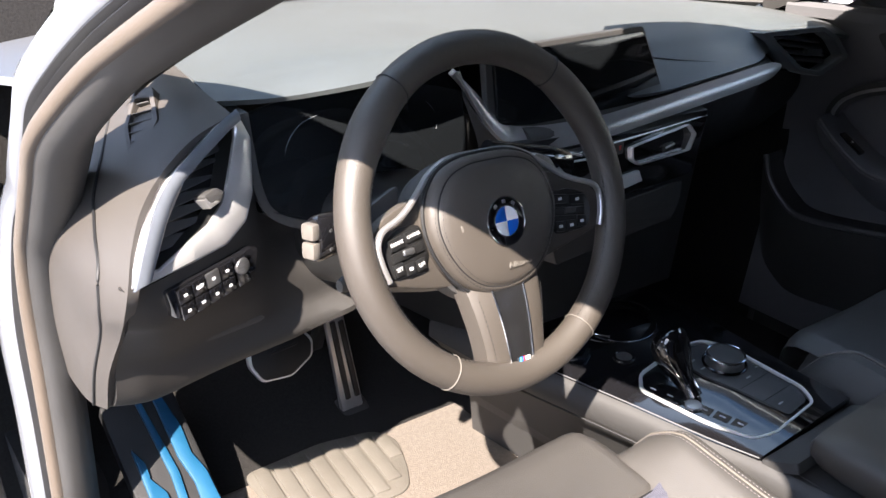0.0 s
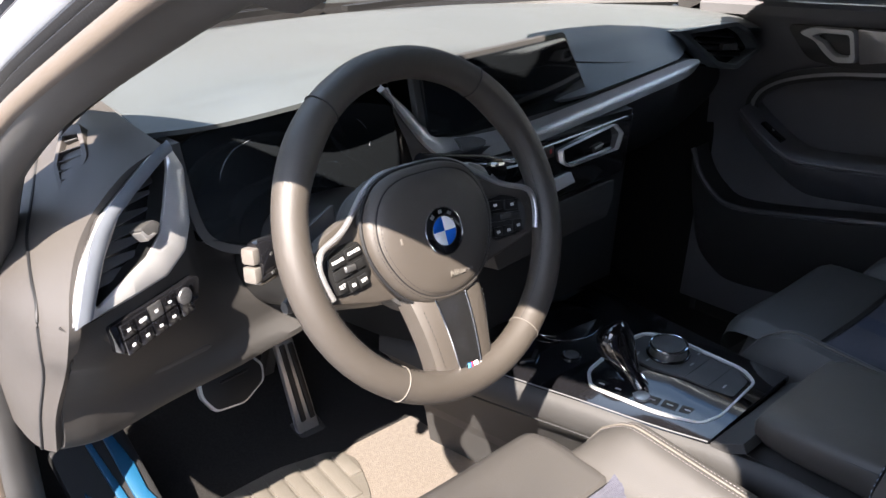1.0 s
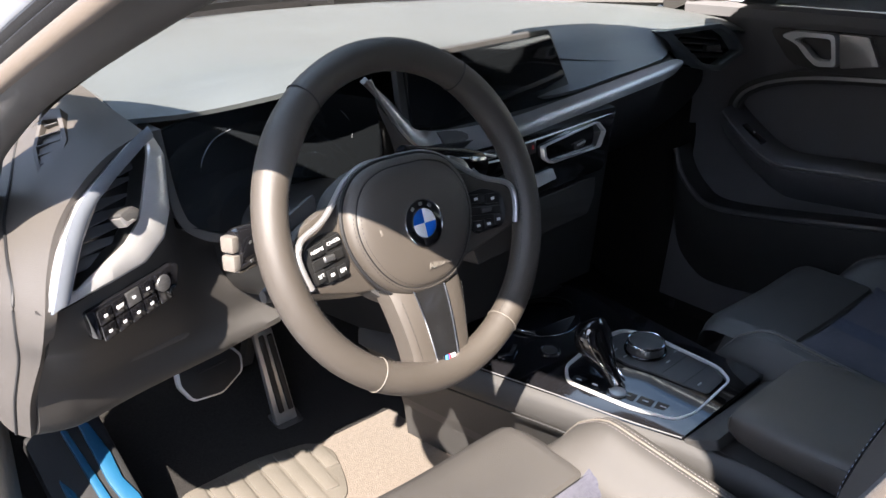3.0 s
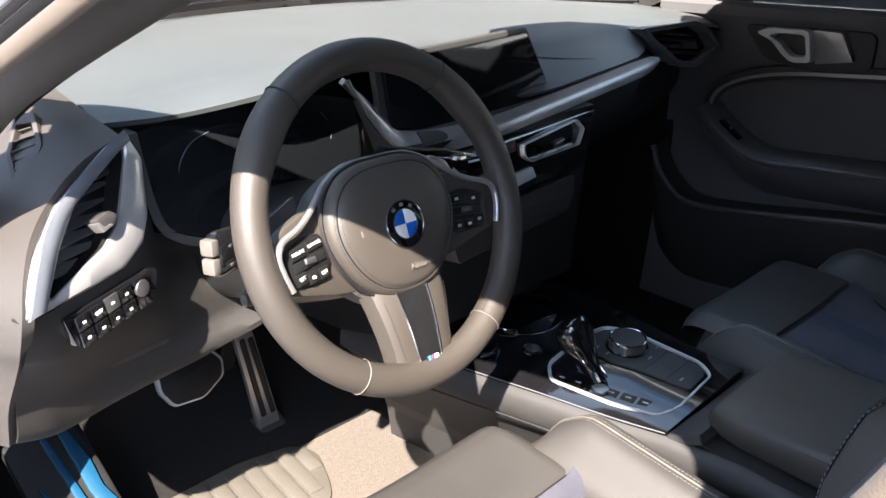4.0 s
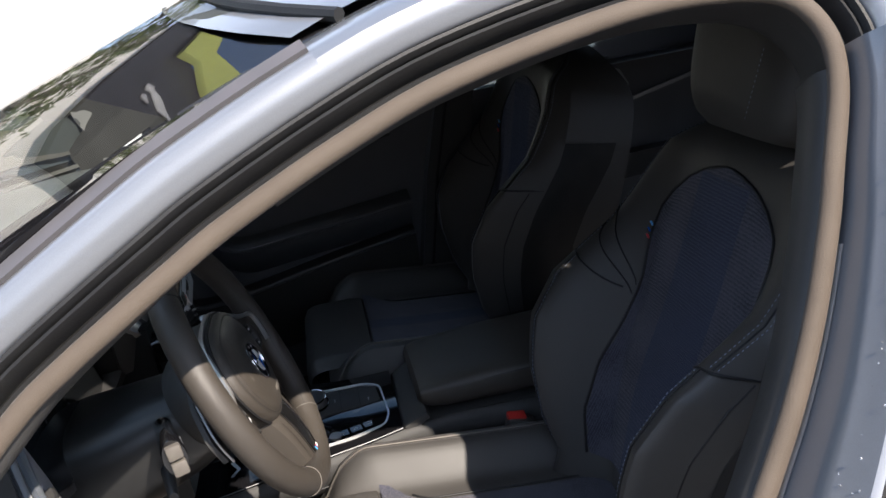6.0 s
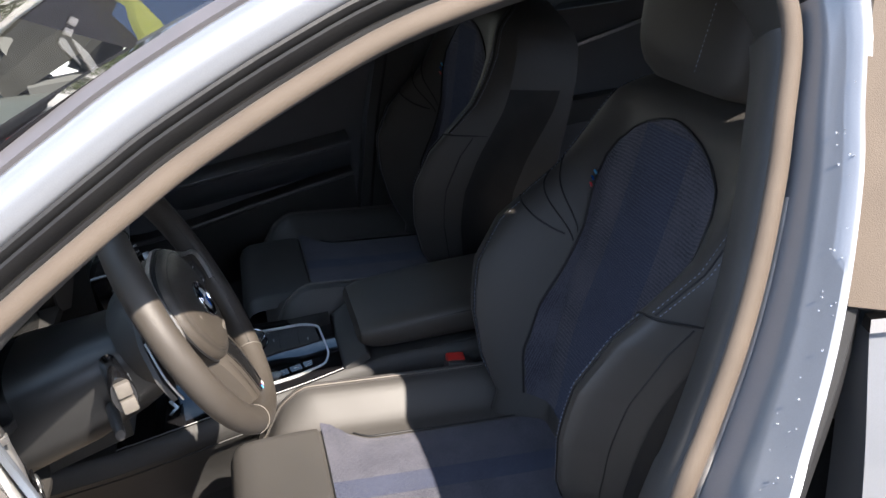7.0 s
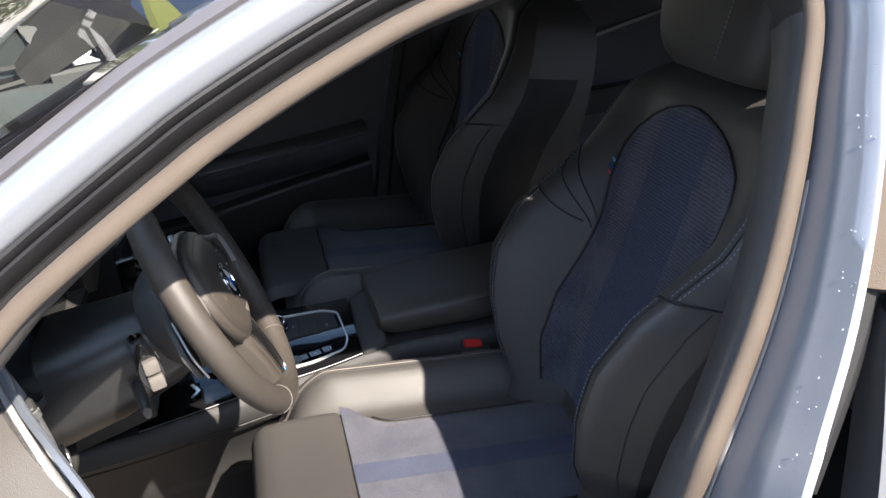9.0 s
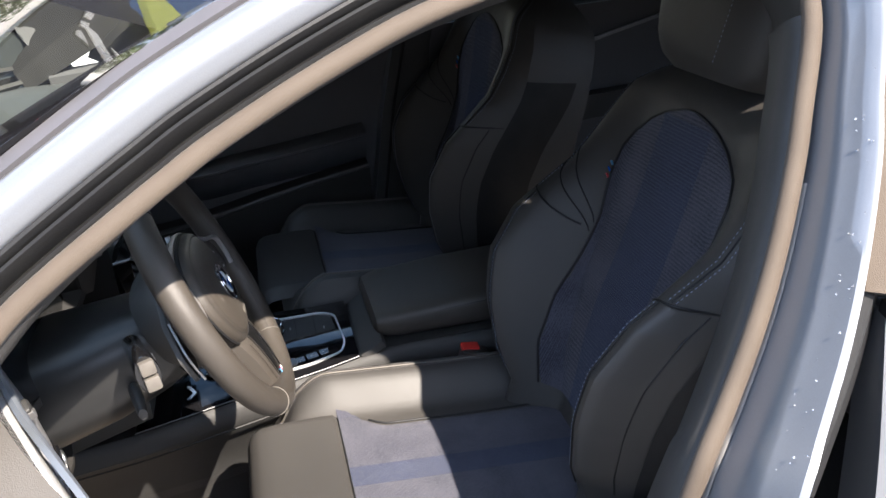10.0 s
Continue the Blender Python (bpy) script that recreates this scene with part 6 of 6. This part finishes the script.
npart("skin", patch([[(-.015, .0, .95), (-.015, -.4, .955), (-.01, -.8, .96)], [(-.060, .012, .80), (-.065, -.4, .80), (-.06, -.8, .80)], [(-.075, .02, .62), (-.08, -.4, .62), (-.07, -.8, .62)], [(-.055, .02, .38), (-.055, -.4, .38), (-.05, -.8, .38)]], 5, 5, thick=(.035, 0, 0)), PAINT)
npart("front_edge", patch([[(-.012, .002, .95), (.03, .0, .95)], [(-.057, .014, .80), (.01, .01, .80)], [(-.072, .022, .62), (0, .02, .62)], [(-.052, .022, .38), (.02, .02, .38)]], 4, 5), PAINT)
npart("chrome_strip", sweep([(-.018, .004, .958), (-.018, -.4, .963), (-.014, -.8, .968)], [(.006, -.008), (.006, .006), (-.006, .006), (-.010, -.008)]), CHROME, "chrome window strip")
npart("window_frame", sweep(crom([(-.005, .006, .965), (.045, -.015, 1.06), (.10, -.04, 1.16), (.145, -.065, 1.235)], 5), [(.024, -.03), (.024, .02), (.016, .026), (-.016, .026), (-.024, .02), (-.024, -.03)], (0, 1, 0)), SEAL, "brown flocked window frame")
npart("window_glass", patch([[(.005, -.01, .965), (.01, -.4, .97), (.01, -.8, .975)], [(.15, -.09, 1.235), (.15, -.4, 1.245), (.15, -.8, 1.22)]], 4, 4), TINT, "dark privacy glass")
npart("inner_panel", box(.03, .74, .56, pose(.0, -.40, .66), .01), DOORM)
# hinge and striker on the pillar
strk = thing("door_striker", "pale steel striker loop on the pillar", "striker", (-.85, -.45, .81))
dpart("plate", box(.010, .03, .03, pose(-.848, -.452, .795, 0, 30, 0), .003, 2), CHROME, "", strk)
dpart("loop", tube(crom([(-.852, -.464, .795), (-.874, -.464, .806), (-.874, -.442, .806), (-.852, -.440, .795)], 5), .004, 8), CHROME, "", strk)

# ---- pedals, foot rest and mats ----
def pedal(name, label, outline, normal, ribs):
    p = thing(name, label, "pedal", tuple(outline[0]))
    pl = dpart("plate", plate(outline, normal, .004, .006, .002, .008), BRIGHT if not ribs else SILVER, "", p)
    c = sum((Vector(q) for q in outline), Vector()) / len(outline)
    for a, b, w in ribs:
        a, b = Vector(a), Vector(b)
        n = Vector(normal).normalized()
        dpart("rubber_tread", box((b - a).length, w, .006, basis((a + b) / 2 + n * .003, b - a, n), .0025, 2), RUBBER, "black rubber tread", pl)
    return p


PN = (0, -.94, .35)
AN = (.02, -.995, .11)
acc = pedal("accelerator_pedal", "aluminium accelerator pedal with black rubber treads", [(-.283, .514, .545), (-.247, .514, .540), (-.214, .494, .352), (-.257, .492, .352)], AN,
            [((-.270, .511, .530), (-.246, .494, .378), .010), ((-.254, .511, .528), (-.227, .494, .378), .010)])
dpart("pedal_arm", box(.02, .02, .16, pose(-.262, .55, .52, 20), .004), HARD, "", acc)
dpart("pedal_foot", box(.06, .05, .05, pose(-.232, .505, .335, 20), .012, 3), HARD, "", acc)
brk = [(-0.424, 0.509, 0.529), (-0.426, 0.502, 0.497), (-0.409, 0.492, 0.469), (-0.357, 0.491, 0.465), (-0.315, 0.499, 0.487), (-0.310, 0.508, 0.512), (-0.325, 0.515, 0.531)]
c = sum((Vector(q) for q in brk), Vector()) / 7
bp_ = pedal("brake_pedal", "brake pedal, a black rubber pad in a bright rim", brk, PN, [])
dpart("rubber_tread", plate([c + (Vector(q) - c) * .92 for q in brk], PN, .006, .002, .002, .008), RUBBER, "black rubber pad", bp_)
for k in range(3):
    dpart("tread_rib", box(.05, .004, .003, basis(c + Vector((0, -.0075, -.018 + .018 * k)), (1, 0, .1), PN), .001, 1), RUBBER, "", bp_)
dpart("pedal_arm", box(.022, .016, .20, pose(-.365, .555, .60, 24), .004), HARD, "", bp_)
foot = thing("foot_rest", "ribbed foot rest board with blue protective strips", "foot rest", (-.55, .45, .35))
FN = (0, -.45, .9)
dpart("board", plate([(-0.650, 0.515, 0.503), (-0.545, 0.515, 0.503), (-0.545, 0.280, 0.385), (-0.650, 0.280, 0.385)], FN, -.002, .02, .003, .01), RUBBER, "", foot)
for pts in ([(-0.603, 0.503, 0.497), (-0.595, 0.500, 0.496), (-0.585, 0.390, 0.441), (-0.593, 0.310, 0.401), (-0.603, 0.310, 0.401), (-0.597, 0.390, 0.441)],
            [(-0.578, 0.503, 0.497), (-0.565, 0.500, 0.496), (-0.557, 0.450, 0.470), (-0.559, 0.410, 0.450), (-0.550, 0.380, 0.436), (-0.548, 0.310, 0.401), (-0.575, 0.310, 0.401), (-0.571, 0.370, 0.431), (-0.578, 0.410, 0.450)],
            [(-0.633, 0.440, 0.466), (-0.623, 0.418, 0.454), (-0.625, 0.395, 0.443), (-0.611, 0.370, 0.431), (-0.611, 0.310, 0.401), (-0.635, 0.310, 0.401)]):
    dpart("protective_strip", plate(pts, FN, .003, .003, .001, .003), BLUEFILM, "blue protective film strip", foot)
dpart("kick_panel", patch([[(-.745, .46, .66), (-.70, .66, .66)], [(-.72, .46, .45), (-.66, .66, .45)], [(-.72, .25, .36), (-.64, .55, .36)]], 4, 4, thick=0.01), CARPET, "", foot)

mat = thing("floor_mat", "pale velour floor mat with a ribbed heel pad, dappled by sunlight", "floor mat", (-.3, .25, .337))
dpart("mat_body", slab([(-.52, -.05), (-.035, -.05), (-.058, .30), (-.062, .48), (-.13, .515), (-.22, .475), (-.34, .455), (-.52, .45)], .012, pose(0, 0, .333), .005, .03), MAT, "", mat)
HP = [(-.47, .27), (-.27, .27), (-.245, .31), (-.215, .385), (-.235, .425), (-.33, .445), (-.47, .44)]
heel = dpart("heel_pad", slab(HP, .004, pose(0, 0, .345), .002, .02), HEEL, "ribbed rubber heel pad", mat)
for k in range(8):
    x = -.455 + .030 * k
    y0, y1 = (.285, .430) if k < 6 else (.300, .425) if k == 6 else (.345, .408)
    dpart("heel_rib", box(.024, y1 - y0, .006, pose(x + .004, (y0 + y1) / 2, .3495, 0, 0, -6), .003, 2), HEEL, "", heel)
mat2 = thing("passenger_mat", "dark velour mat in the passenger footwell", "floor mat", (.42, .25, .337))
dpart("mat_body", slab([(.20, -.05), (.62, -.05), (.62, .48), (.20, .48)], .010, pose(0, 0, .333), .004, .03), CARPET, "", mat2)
sill_plate = thing("door_sill", "black scuffed door sill trim", "sill trim", (-.76, -.1, .42))
dpart("trim", box(.08, .66, .05, pose(-.765, -.09, .40), .012, 3), HARD, "", sill_plate)
dpart("scuff_plate", box(.04, .50, .004, pose(-.770, -.09, .427), .001, 1), BRUSHED, "", sill_plate)
